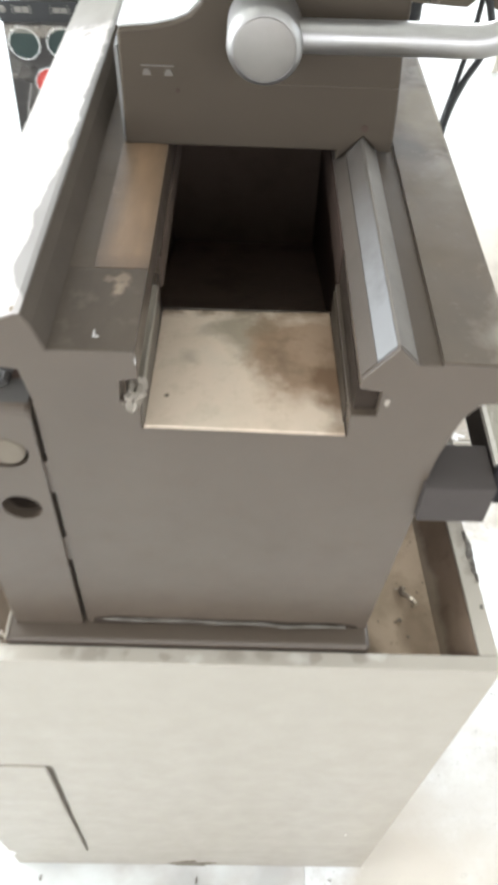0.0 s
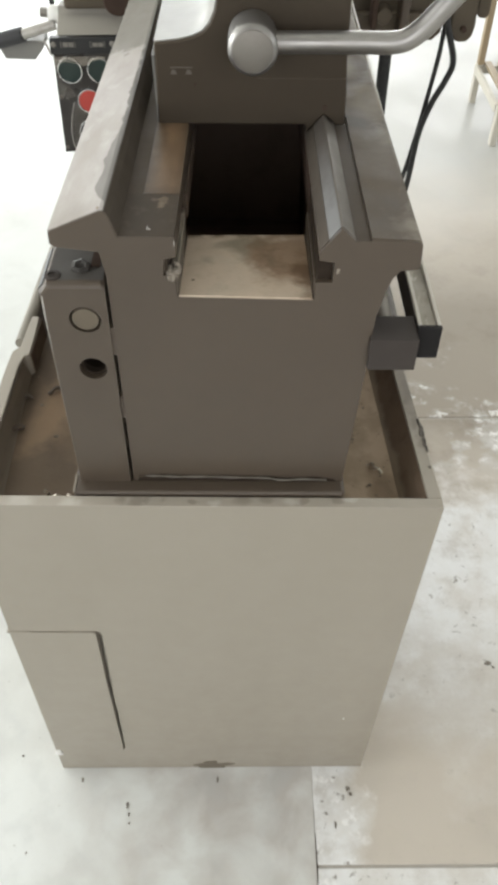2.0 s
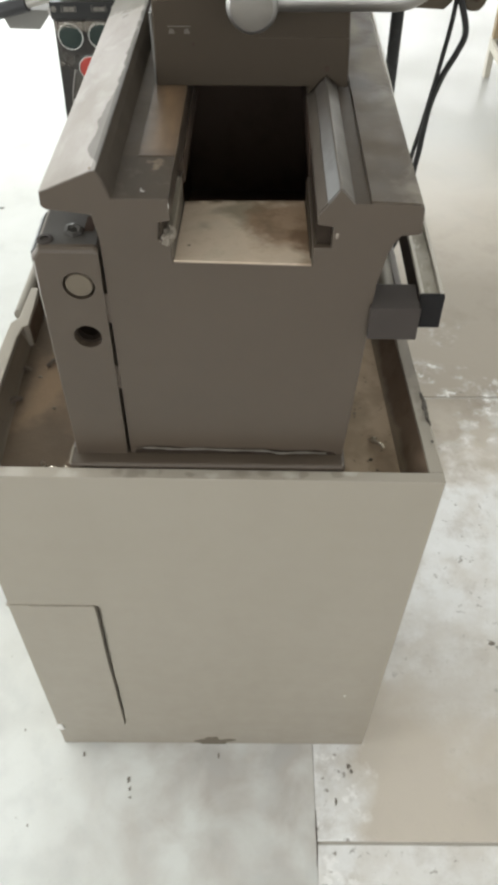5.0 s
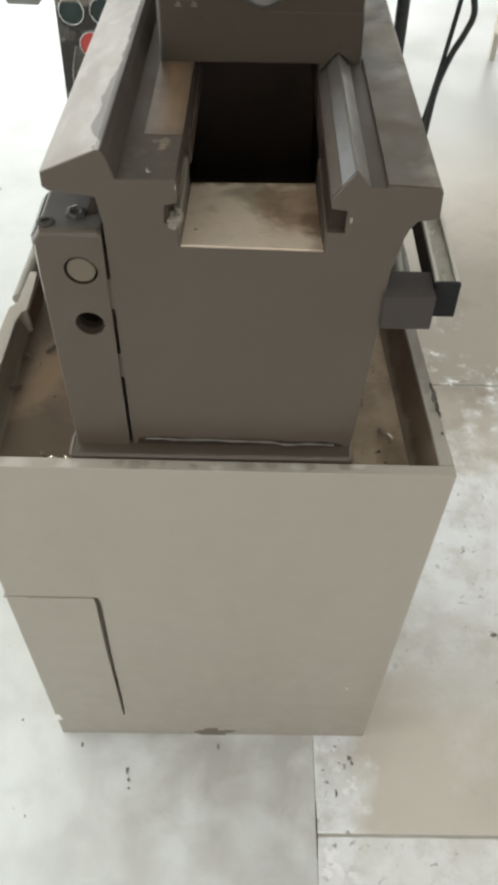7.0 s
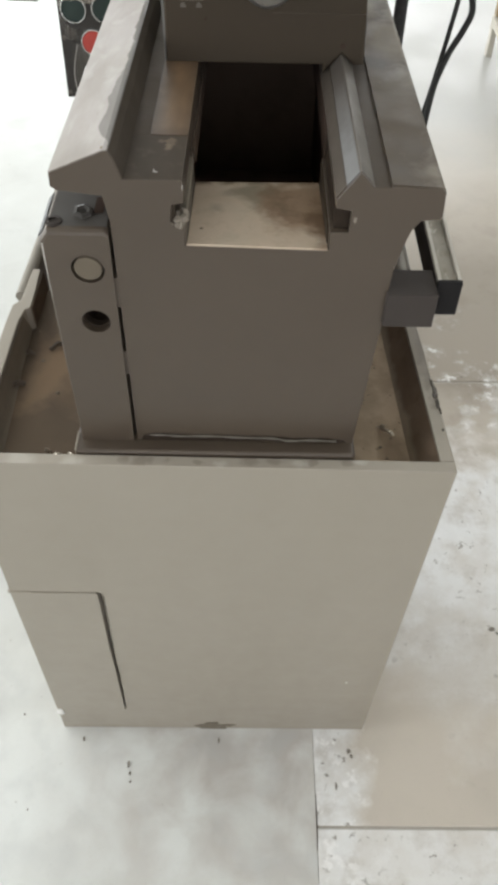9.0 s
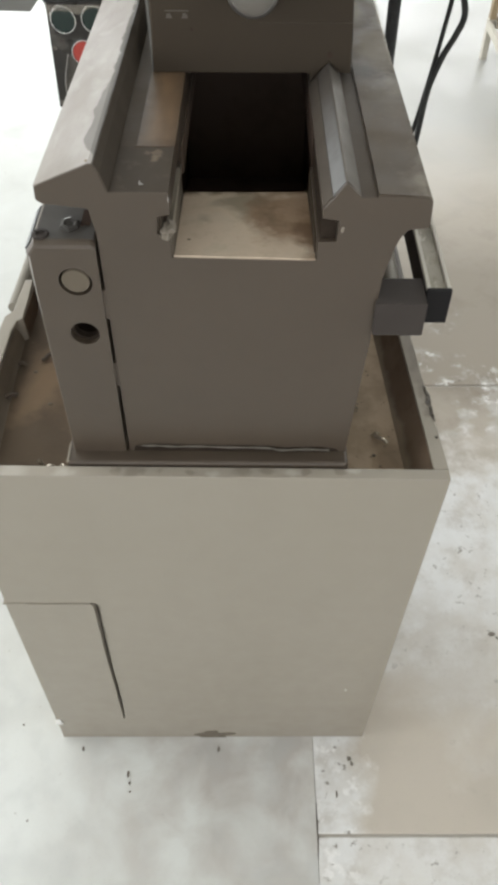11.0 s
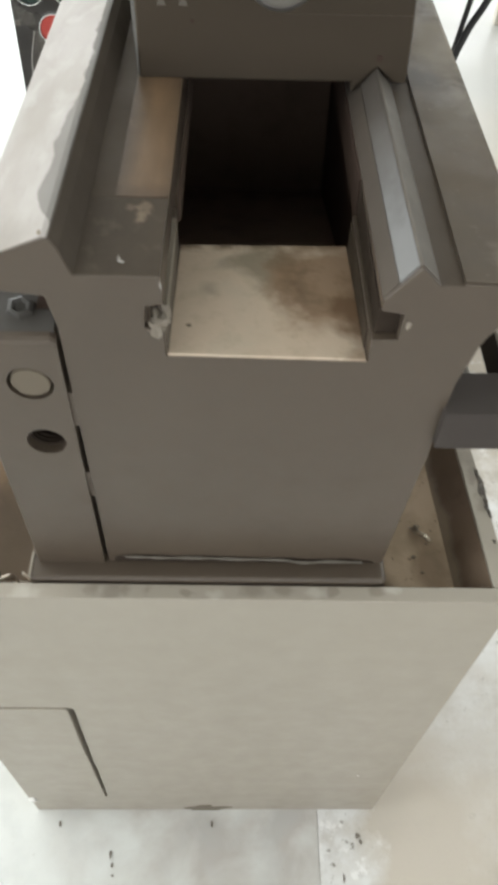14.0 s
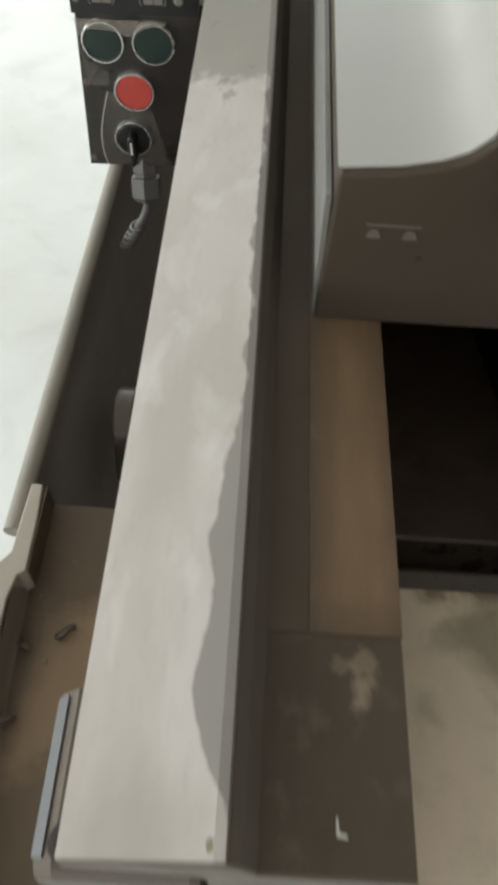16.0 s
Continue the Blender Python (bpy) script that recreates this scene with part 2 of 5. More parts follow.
def insert_material():
    """Pale primer with brown oil stains towards the back."""
    m = Mat("stained_primer", (0.512, 0.416, 0.322), 0.6, 0.0, 0.2)
    m.mix(m.ramp(m.noise(26.0, 5, 0.65), 0.48, 0.7, 0.0, 0.5), (0.42, 0.375, 0.295))
    m.mix(m.ramp(m.noise(70.0, 5, 0.7), 0.52, 0.72, 0.0, 0.45), (0.33, 0.27, 0.195))
    m.mix(m.ramp(m.noise(11.0, 4, 0.6), 0.5, 0.66, 0.0, 0.35), (0.36, 0.29, 0.21))
    m.mix(m.math("MULTIPLY", m.ramp(m.axis(1), 0.128, 0.136), m.ramp(m.noise(60.0, 4), 0.4, 0.55, 0.0, 0.8)), (0.12, 0.085, 0.055))
    wob = m.wobble(34.0, 0.05)
    m.blot(0.075, 0.112, 1.0, 0.026, 0.012, 0.75, (0.2, 0.17, 0.12), wob)
    m.blot(0.052, 0.116, 1.5, 0.016, 0.006, 0.5, (0.24, 0.21, 0.155), wob)
    m.blot(0.112, 0.098, 0.8, 0.042, 0.026, 0.8, (0.25, 0.16, 0.096), wob)
    m.blot(0.090, 0.122, 1.2, 0.018, 0.008, 0.6, (0.16, 0.105, 0.062), wob)
    m.blot(0.096, 0.085, 0.7, 0.015, 0.003, 0.7, (0.13, 0.085, 0.05), wob)
    m.blot(0.126, 0.058, 0.35, 0.018, 0.006, 0.85, (0.15, 0.09, 0.05), wob)
    m.blot(0.041, 0.090, 0.9, 0.008, 0.003, 0.4, (0.22, 0.19, 0.14), m.wobble(80.0, 0.01))
    m.blot(0.0315, 0.055, 1.0, 0.0017, 0.0010, 0.9, (0.06, 0.045, 0.03), m.wobble(300.0, 0.001))
    m.roughness(m.ramp(m.noise(30.0, 4), 0.3, 0.7, 0.38, 0.65))
    m.bump(m.noise(90.0, 5), 0.2, 0.0015)
    return m.m


PRIMER = insert_material()


def tray_material():
    """Tray bottom: rust-orange by the bracket with a dark oil bank in front, paler tan on the other side."""
    m = Mat("rusty_tray", (0.245, 0.172, 0.113), 0.6, 0.0, 0.1)
    m.mix(m.ramp(m.noise(13.0, 4, 0.55), 0.42, 0.66, 0.0, 0.7), (0.2, 0.148, 0.104))
    x = m.axis(0)
    w = m.wobble(20.0, 0.07)
    m.blot(-0.150, 0.035, 1.0, 0.078, 0.060, 0.8, (0.128, 0.098, 0.073), w)
    m.blot(-0.118, 0.105, 0.7, 0.034, 0.016, 0.7, (0.12, 0.09, 0.066), w)
    # soft shadow along the left wall, laid in as two dark blots
    m.blot(-0.190, 0.150, 0.12, 0.020, 0.004, 0.75, (0.085, 0.067, 0.05), m.wobble(24.0, 0.02))
    m.blot(-0.188, 0.205, 0.32, 0.034, 0.008, 0.8, (0.075, 0.058, 0.044), m.wobble(24.0, 0.02))
    m.blot(-0.150, 0.262, 1.0, 0.062, 0.040, 0.75, (0.085, 0.066, 0.05), w)
    tan_mask = m.ramp(m.math("ADD", x, m.wobble(16.0, 0.1)), 0.11, 0.16)
    m.mix(m.math("MULTIPLY", tan_mask, 0.95), (0.425, 0.328, 0.236))
    m.mix(m.math("MULTIPLY", tan_mask, m.ramp(m.noise(22.0, 5), 0.47, 0.6, 0.0, 0.55)), (0.26, 0.198, 0.136))
    m.blot(0.186, 0.125, 0.8, 0.022, 0.012, 0.45, (0.2, 0.155, 0.105), m.wobble(40.0, 0.02))
    m.blot(0.215, 0.045, 0.6, 0.020, 0.008, 0.6, (0.16, 0.11, 0.07), m.wobble(40.0, 0.02))
    m.blot(0.165, 0.025, 0.9, 0.022, 0.010, 0.7, (0.1, 0.07, 0.048), m.wobble(40.0, 0.03))
    m.mix(m.math("MULTIPLY", tan_mask, m.ramp(m.noise(150.0, 3, 0.6), 0.66, 0.70, 0.0, 0.8)), (0.08, 0.058, 0.04))
    m.mix(m.ramp(m.noise(120.0, 4, 0.7), 0.68, 0.78, 0.0, 0.3), (0.32, 0.27, 0.2))
    m.roughness(m.ramp(m.noise(25.0, 4), 0.3, 0.7, 0.4, 0.72))
    m.bump(m.noise(70.0, 6, 0.7), 0.3, 0.003)
    return m.m


TRAY = tray_material()
# for oily dark parts, and for shade inside the bed opening
OIL_SHADE_DARK = Mat("oil_shade_black", (0.062, 0.043, 0.034), 0.9, 0.0, 0.03)
OIL_SHADE_DARK.mix(OIL_SHADE_DARK.ramp(OIL_SHADE_DARK.noise(30.0, 5), 0.5, 0.8, 0.0, 0.6), (0.045, 0.031, 0.024))
OIL_SHADE_DARK.bump(OIL_SHADE_DARK.noise(90.0, 4), 0.2, 0.002)
OIL_SHADE_DARK = OIL_SHADE_DARK.m
# near-black for crevices, their deep shade put into the colour
GAP = Mat("crevice_shade", (0.034, 0.026, 0.02), 0.9, 0.0, 0.02)
GAP.mix(GAP.ramp(GAP.noise(60.0, 4), 0.5, 0.7, 0.0, 0.7), (0.05, 0.039, 0.03))
GAP = GAP.m
HOLE = Mat("oil_brown", (0.22, 0.165, 0.125), 0.75, 0.0, 0.1)
HOLE.mix(HOLE.ramp(HOLE.noise(24.0, 5), 0.45, 0.7, 0.0, 0.7), (0.13, 0.096, 0.074))
HOLE.mix(HOLE.ramp(HOLE.noise(110.0, 4), 0.68, 0.72, 0.0, 0.6), (0.3, 0.25, 0.2))
HOLE.bump(HOLE.noise(90.0, 4), 0.2, 0.002)
HOLE = HOLE.m
OIL_WET = Mat("wet_oil", (0.1, 0.08, 0.066), 0.22, 0.0, 0.5)
OIL_WET.mix(OIL_WET.ramp(OIL_WET.noise(40.0, 5), 0.5, 0.7, 0.0, 0.6), (0.15, 0.122, 0.1))
OIL_WET.roughness(OIL_WET.ramp(OIL_WET.noise(50.0, 4), 0.35, 0.65, 0.2, 0.5))
OIL_WET.bump(OIL_WET.noise(70.0, 4), 0.3, 0.002)
OIL_WET = OIL_WET.m
HOLE_SIDE = Mat("inner_wall_brown", (0.12, 0.088, 0.067), 0.85, 0.0, 0.05)
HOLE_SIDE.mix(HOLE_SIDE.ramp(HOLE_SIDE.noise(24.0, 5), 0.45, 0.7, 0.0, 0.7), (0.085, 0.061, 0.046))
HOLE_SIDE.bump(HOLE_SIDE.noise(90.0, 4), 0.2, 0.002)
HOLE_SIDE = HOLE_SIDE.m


def tray_wall():
    """Tray walls: brown oil runs from the lip and the walls' shade in one colour, tan creeping up from the bottom with
    an uneven edge.
    """
    m = Mat("stained_shaded_brown", (0.145, 0.104, 0.072), 0.55, 0.0, 0.15)
    m.mix(m.ramp(m.noise(14.0, 5, 0.6, (1, 0.6, 0.6)), 0.4, 0.66, 0.0, 0.85), (0.085, 0.058, 0.039))
    m.mix(m.ramp(m.noise(45.0, 5, 0.65), 0.55, 0.72, 0.0, 0.5), (0.06, 0.042, 0.03))
    tan_mask = m.ramp(m.math("ADD", m.axis(2), m.math("ADD", m.wobble(30.0, 0.022), m.wobble(9.0, 0.024))), 0.671, 0.663)
    m.mix(m.math("MULTIPLY", tan_mask, 0.6), (0.31, 0.255, 0.19))
    m.mix(m.ramp(m.noise(120.0, 4, 0.7), 0.66, 0.76, 0.0, 0.35), (0.28, 0.23, 0.17))
    m.roughness(m.ramp(m.noise(25.0, 4), 0.3, 0.7, 0.38, 0.7))
    m.bump(m.noise(60.0, 5, 0.65), 0.3, 0.002)
    return m.m


TRAY_WALL = tray_wall()
# rim paint darkened for the left tray wall, which lies in shade
TRAY_GREY = painted("shaded_rim_paint", (0.2, 0.168, 0.13), 0.5, (0.05, 0.038, 0.026), 0.8)
FLANGE = painted("chipped_flange_paint", (0.15, 0.127, 0.1), 0.65, (0.07, 0.055, 0.042), 1.2, 0.3)
ROUGH_EDGE = painted("broken_primer", (0.26, 0.228, 0.182), 0.7, (0.1, 0.08, 0.06), 1.2, 0.4)


def worn_top():
    m = Mat("worn_plate_paint", (0.106, 0.085, 0.063), 0.62, 0.0, 0.05)
    x, y = m.axis(0), m.axis(1)
    m.mix(m.ramp(m.noise(16.0, 5, 0.6), 0.4, 0.65, 0.0, 0.6), (0.083, 0.069, 0.055))
    side = m.math("ADD", m.ramp(x, 0.180, 0.203, 0.0, 0.16), m.ramp(y, 0.15, 0.4, 0.0, 0.05))
    m.mix(m.ramp(m.math("ADD", m.noise(24.0, 5, 0.62, None, 0.4), side), 0.62, 0.74, 0.0, 0.6), (0.2, 0.175, 0.14))
    wob = m.wobble(34.0, 0.03)
    m.blot(0.193, 0.285, 0.45, 0.026, 0.010, 0.75, (0.2, 0.168, 0.122), wob)
    m.blot(0.176, 0.375, 0.5, 0.020, 0.008, 0.7, (0.21, 0.18, 0.135), wob)
    m.blot(0.190, 0.185, 0.5, 0.018, 0.007, 0.45, (0.15, 0.128, 0.1), wob)
    m.blot(0.199, 0.052, 0.7, 0.011, 0.004, 0.7, (0.25, 0.22, 0.18), m.wobble(60.0, 0.012))
    m.blot(0.185, 0.06, 0.6, 0.022, 0.008, 0.35, (0.075, 0.062, 0.05), m.wobble(30.0, 0.02))
    m.blot(0.172, 0.235, 1.2, 0.022, 0.010, 0.6, (0.06, 0.05, 0.04), m.wobble(30.0, 0.02))
    m.mix(m.ramp(m.noise(140.0, 4, 0.7), 0.62, 0.75, 0.0, 0.35), (0.2, 0.18, 0.15))
    m.roughness(m.ramp(m.noise(30.0, 4), 0.3, 0.7, 0.42, 0.65))
    m.bump(m.noise(60.0, 4), 0.12, 0.001)
    return m.m


WORN_TOP = worn_top()
RIDGE = painted("rubbed_ridge_paint", (0.122, 0.108, 0.091), 0.46, (0.07, 0.058, 0.046), 0.8)
FLANK = painted("shaded_flank_paint", (0.074, 0.061, 0.048), 0.65, (0.04, 0.032, 0.025), 0.8, spec=0.04)
RIDGE_FOOT = painted("worn_flank_paint", (0.09, 0.075, 0.061), 0.6, (0.05, 0.042, 0.034), 1.0, spec=0.1)
# dark brown that stands for shade on flats and in gaps
SHADE_BROWN = painted("shade_brown", (0.074, 0.058, 0.043), 0.6, (0.03, 0.024, 0.018), 0.6, spec=0.1)


def shaded_front():
    """Front of the flat slideway: its shade as a dark brown, with two rubbed patches of old filler."""
    m = Mat("shaded_front", (0.076, 0.06, 0.045), 0.6, 0.0, 0.1)
    m.mix(m.ramp(m.noise(16.0, 5, 0.6, (2, 0.7, 2)), 0.4, 0.65, 0.0, 0.7), (0.055, 0.043, 0.032))
    m.mix(m.ramp(m.noise(50.0, 5, 0.7), 0.58, 0.75, 0.0, 0.4), (0.14, 0.115, 0.09))
    w = m.wobble(110.0, 0.014, 6)
    m.blot(0.0092, 0.0775, 0.7, 0.0046, 0.0018, 0.6, (0.29, 0.225, 0.16), w)
    m.blot(0.0105, 0.0855, 0.8, 0.0042, 0.0016, 0.5, (0.25, 0.19, 0.135), w)
    m.blot(0.0030, 0.0855, 0.8, 0.0036, 0.0014, 0.45, (0.2, 0.155, 0.115), w)
    m.bump(m.noise(50.0, 4), 0.12, 0.001)
    return m.m


SHADED_FRONT = shaded_front()
PAN_DARK = painted("pan_paint", (0.17, 0.155, 0.14), 0.5, (0.02, 0.016, 0.012), 0.6)
RUBBER = Mat("black_rubber", (0.025, 0.025, 0.027), 0.5)
RUBBER.bump(RUBBER.noise(300.0, 3), 0.2, 0.0008)
RUBBER = RUBBER.m
CABLE = Mat("cable_sheath", (0.022, 0.022, 0.022), 0.5, 0.0, 0.3)
CABLE.mix(CABLE.ramp(CABLE.noise(70.0, 4), 0.5, 0.75, 0.0, 0.6), (0.06, 0.06, 0.058))
CABLE = CABLE.m
PANEL = Mat("black_panel", (0.022, 0.018, 0.015), 0.32)
PANEL.mix(PANEL.ramp(PANEL.noise(30.0, 5), 0.5, 0.75, 0.0, 0.5), (0.06, 0.05, 0.04))
PANEL.roughness(PANEL.ramp(PANEL.noise(22.0, 4), 0.3, 0.7, 0.2, 0.45))
PANEL = PANEL.m
CHAMFER = painted("chamfer_highlight_paint", (0.13, 0.134, 0.137), 0.5, (0.1, 0.09, 0.08), 0.6)
# shoulder's reflected light is put into this paler colour
SHOULDER = painted("reflecting_shoulder_paint", (0.31, 0.305, 0.28), 0.42, (0.24, 0.23, 0.21), 0.15, spec=0.35)
# lighter copy of the pan paint for the lit left wall
PAN_WALL = painted("lit_pan_paint", (0.26, 0.235, 0.215), 0.5, (0.06, 0.05, 0.042), 0.8)
LIP = painted("worn_lip_paint", (0.24, 0.22, 0.185), 0.45, (0.1, 0.085, 0.07), 0.6)
RAIL_EDGE = painted("worn_rail_edge", (0.52, 0.485, 0.42), 0.5, (0.16, 0.13, 0.1), 0.8)
RAIL_TOP = Mat("oil_film", (0.2, 0.178, 0.135), 0.35, 0.0, 0.25)
RAIL_TOP.mix(RAIL_TOP.ramp(RAIL_TOP.noise(20.0, 5, 0.65, (1.5, 0.6, 1)), 0.42, 0.6, 0.0, 0.85), (0.33, 0.3, 0.245))
RAIL_TOP.mix(RAIL_TOP.ramp(RAIL_TOP.noise(70.0, 6, 0.75, (1, 0.5, 1)), 0.55, 0.62, 0.0, 0.8), (0.5, 0.465, 0.4))
RAIL_TOP.mix(RAIL_TOP.ramp(RAIL_TOP.noise(48.0, 5, 0.7, (1, 0.6, 1)), 0.6, 0.68, 0.0, 0.8), (0.1, 0.08, 0.055))
RAIL_TOP.roughness(RAIL_TOP.ramp(RAIL_TOP.noise(40.0, 4), 0.35, 0.65, 0.25, 0.6))
RAIL_TOP.bump(RAIL_TOP.noise(80.0, 5, 0.7), 0.3, 0.001)
RAIL_TOP = RAIL_TOP.m
END_CAP = painted("dark_cap_paint", (0.019, 0.018, 0.018), 0.6, spec=0.06)
TOP_BLUE = painted("rubbed_top_paint", (0.08, 0.074, 0.067), 0.55, (0.03, 0.027, 0.024), 1.0, spec=0.12)
BOLT = painted("rubbed_bolt", (0.07, 0.066, 0.06), 0.42, (0.03, 0.028, 0.026), 1.6)
SIDE_PALE = painted("pale_side_paint", (0.17, 0.166, 0.155), 0.5, (0.08, 0.07, 0.06), 0.6)
CHROME = steel("bezel_chrome", (0.78, 0.78, 0.76), 0.22, (0.5, 0.48, 0.45), 0.3)


def plain(name, colour, rough, metal=0.0, grain=60.0):
    m = Mat(name, colour, rough, metal)
    m.mix(m.ramp(m.noise(grain, 5), 0.45, 0.75, 0.0, 0.35), tuple(c * 0.7 for c in colour))
    m.roughness(m.ramp(m.noise(grain * 0.7, 3), 0.3, 0.7, max(0.05, rough - 0.06), rough + 0.08))
    return m.m


GREEN = plain("green_plastic", (0.01, 0.026, 0.021), 0.4)
RED = plain("red_plastic", (0.5, 0.06, 0.045), 0.45)
BLACK = plain("black_plastic", (0.012, 0.012, 0.012), 0.35)
WHITE = plain("white_paint", (0.75, 0.74, 0.7), 0.45)
PALE = plain("worn_label", (0.2, 0.185, 0.16), 0.5, 0.0, 400.0)
LABEL_PALE = plain("dull_white_fleck", (0.42, 0.4, 0.37), 0.6, 0.0, 300.0)
LABEL_DIM = plain("rubbed_label", (0.11, 0.096, 0.079), 0.6, 0.0, 300.0)
GLAND = plain("grey_plastic", (0.1, 0.097, 0.093), 0.4)
PALE_WOOD = plain("whitewashed_wood", (0.5, 0.47, 0.4), 0.6, 0.0, 14.0)
WOOD = plain("raw_wood", (0.3, 0.23, 0.14), 0.55, 0.0, 14.0)
SAND = plain("casting_sand", (0.26, 0.226, 0.184), 0.8)
PUTTY = plain("grey_putty", (0.125, 0.11, 0.09), 0.75)
FLAKE = painted("old_filler", (0.26, 0.215, 0.165), 0.7, (0.12, 0.095, 0.07), 1.3)
SWARF = plain("steel_swarf", (0.5, 0.44, 0.36), 0.3, 0.9)
SMEAR = painted("dried_filler", (0.16, 0.138, 0.105), 0.7, (0.05, 0.04, 0.03), 1.2, 0.3)
DIRT = plain("dark_dirt", (0.19, 0.168, 0.14), 0.8)
DARK_CHIP = plain("dark_swarf", (0.085, 0.064, 0.047), 0.5, 0.1)
CRUMB = plain("brown_crumb", (0.17, 0.14, 0.105), 0.7)
FILM = Mat("clear_film", (0.46, 0.42, 0.36), 0.3)
FILM.b.inputs["Alpha"].default_value = 0.13
FILM.bump(FILM.noise(60.0, 3), 0.3, 0.002)
FILM = FILM.m
# the film's tan reflection is put into this paler colour
FILM_PALE = Mat("reflecting_film", (0.56, 0.5, 0.41), 0.45)
FILM_PALE.b.inputs["Alpha"].default_value = 0.3
FILM_PALE.bump(FILM_PALE.noise(60.0, 3), 0.3, 0.002)
FILM_PALE = FILM_PALE.m


def floor_material(name, colour, worn, patched):
    """Ground concrete: cloudy traffic stains and pits; patched: skimmed whitish areas beside the joints."""
    m = Mat(name, colour, 0.4, 0.0, 0.17)
    m.mix(m.ramp(m.noise(2.2, 4, 0.55), 0.4, 0.65, 0.0, 0.6), worn)
    m.mix(m.ramp(m.noise(6.0, 4, 0.55, None, 0.4), 0.5, 0.75, 0.0, 0.45), tuple(c * 0.78 for c in worn))
    pits = m.ramp(m.noise(48.0, 4, 0.6), 0.70, 0.75, 0.0, 0.4)
    if patched:
        x, y = m.axis(0), m.axis(1)
        fine = m.wobble(14.0, 0.16, 6)
        wide = m.wobble(3.5, 0.5)
        side = m.math("MULTIPLY", m.ramp(m.math("ADD", y, wide), 0.02, 0.24), m.ramp(m.math("ADD", y, m.math("ADD", fine, fine)), 0.62, 0.50))
        strip = m.math("MULTIPLY", m.ramp(m.math("ADD", y, fine), 0.60, 0.72), m.ramp(y, 0.80, 0.795))
        strip = m.math("MULTIPLY", strip, m.ramp(m.noise(9.0, 3), 0.48, 0.58))
        beyond = m.math("MULTIPLY", m.ramp(m.math("ADD", y, fine), 1.08, 0.92), m.math("MULTIPLY", m.ramp(y, 0.79, 0.80), m.ramp(m.noise(7.0, 4), 0.48, 0.6)))
        near = m.ramp(y, -0.144, -0.150, 0.0, 0.8)
        seam = m.math("MULTIPLY", m.ramp(m.math("ADD", x, m.math("MULTIPLY", fine, 0.9)), 0.262, 0.215), m.ramp(y, 0.10, 0.0))
        far = m.ramp(m.math("ADD", y, wide), 1.5, 2.1, 0.0, 0.9)
        zones = m.math("MAXIMUM", m.math("MAXIMUM", side, seam), m.math("MAXIMUM", near, m.math("MAXIMUM", strip, beyond)))
        cloud = m.ramp(m.noise(8.0, 5, 0.6), 0.33, 0.55)
        m.mix(m.math("MULTIPLY", zones, m.math("ADD", m.math("MULTIPLY", cloud, 0.5), 0.45)), (0.67, 0.67, 0.655))
        m.mix(m.math("MULTIPLY", m.ramp(m.math("ADD", y, wide), 0.55, 0.8), m.ramp(m.math("ADD", y, wide), 1.7, 1.2, 0.0, 0.95)), (0.285, 0.25, 0.204))
        m.mix(m.math("MULTIPLY", m.ramp(m.math("ADD", y, wide), 0.5, 0.75), m.math("MULTIPLY", m.ramp(m.math("ADD", y, wide), 1.8, 1.3), m.ramp(m.noise(7.0, 5, 0.62), 0.5, 0.66, 0.0, 0.5))), (0.22, 0.187, 0.148))
        m.mix(far, (0.42, 0.42, 0.4))
        m.mix(m.math("MULTIPLY", zones, m.ramp(m.noise(15.0, 5, 0.65), 0.5, 0.66, 0.0, 0.55)), (0.43, 0.395, 0.35))
        m.mix(m.math("MULTIPLY", zones, m.ramp(m.noise(27.0, 6, 0.68), 0.5, 0.68, 0.0, 0.55)), (0.72, 0.72, 0.71))
        m.mix(m.math("MULTIPLY", m.math("MAXIMUM", seam, m.math("MAXIMUM", strip, beyond)), m.ramp(m.noise(34.0, 5, 0.65), 0.54, 0.62, 0.0, 0.8)), (0.77, 0.76, 0.74))
        grit = m.ramp(m.noise(52.0, 5, 0.65), 0.61, 0.66, 0.0, 0.85)
        pits = m.math("MULTIPLY", m.math("MAXIMUM", zones, 0.08), m.math("MULTIPLY", grit, m.ramp(m.noise(7.0, 3), 0.42, 0.55)))
        m.bump(m.math("MULTIPLY", zones, m.noise(34.0, 6, 0.72)), 0.35, 0.003)
    else:
        stain = m.math("MULTIPLY", m.ramp(m.noise(12.0, 4, 0.5, None, 0.3), 0.34, 0.6), m.ramp(m.math("ADD", m.axis(0), m.wobble(4.0, 0.2)), -0.30, -0.05))
        foot = m.math("MULTIPLY", m.ramp(m.axis(1), -0.45, -0.12), m.ramp(m.axis(1), 0.3, 0.1))
        m.mix(m.math("MULTIPLY", m.math("MULTIPLY", stain, foot), 0.8), (0.395, 0.36, 0.325))
        m.mix(m.math("MULTIPLY", foot, m.ramp(m.noise(13.0, 3, 0.5), 0.5, 0.68, 0.0, 0.4)), (0.43, 0.44, 0.43))
    m.mix(pits, (0.2, 0.18, 0.15))
    m.mix(m.ramp(m.noise(240.0, 3, 0.6), 0.6, 0.75, 0.0, 0.15), (0.27, 0.26, 0.235))
    m.roughness(m.ramp(m.noise(5.0, 5), 0.3, 0.7, 0.3, 0.52))
    m.bump(m.noise(30.0, 6, 0.7), 0.1, 0.003)
    return m.m


FLOOR_PALE = floor_material("sealed_concrete", (0.63, 0.642, 0.617), (0.52, 0.522, 0.49), False)
FLOOR_TAN = floor_material("worn_concrete", (0.485, 0.436, 0.369), (0.512, 0.465, 0.4), True)
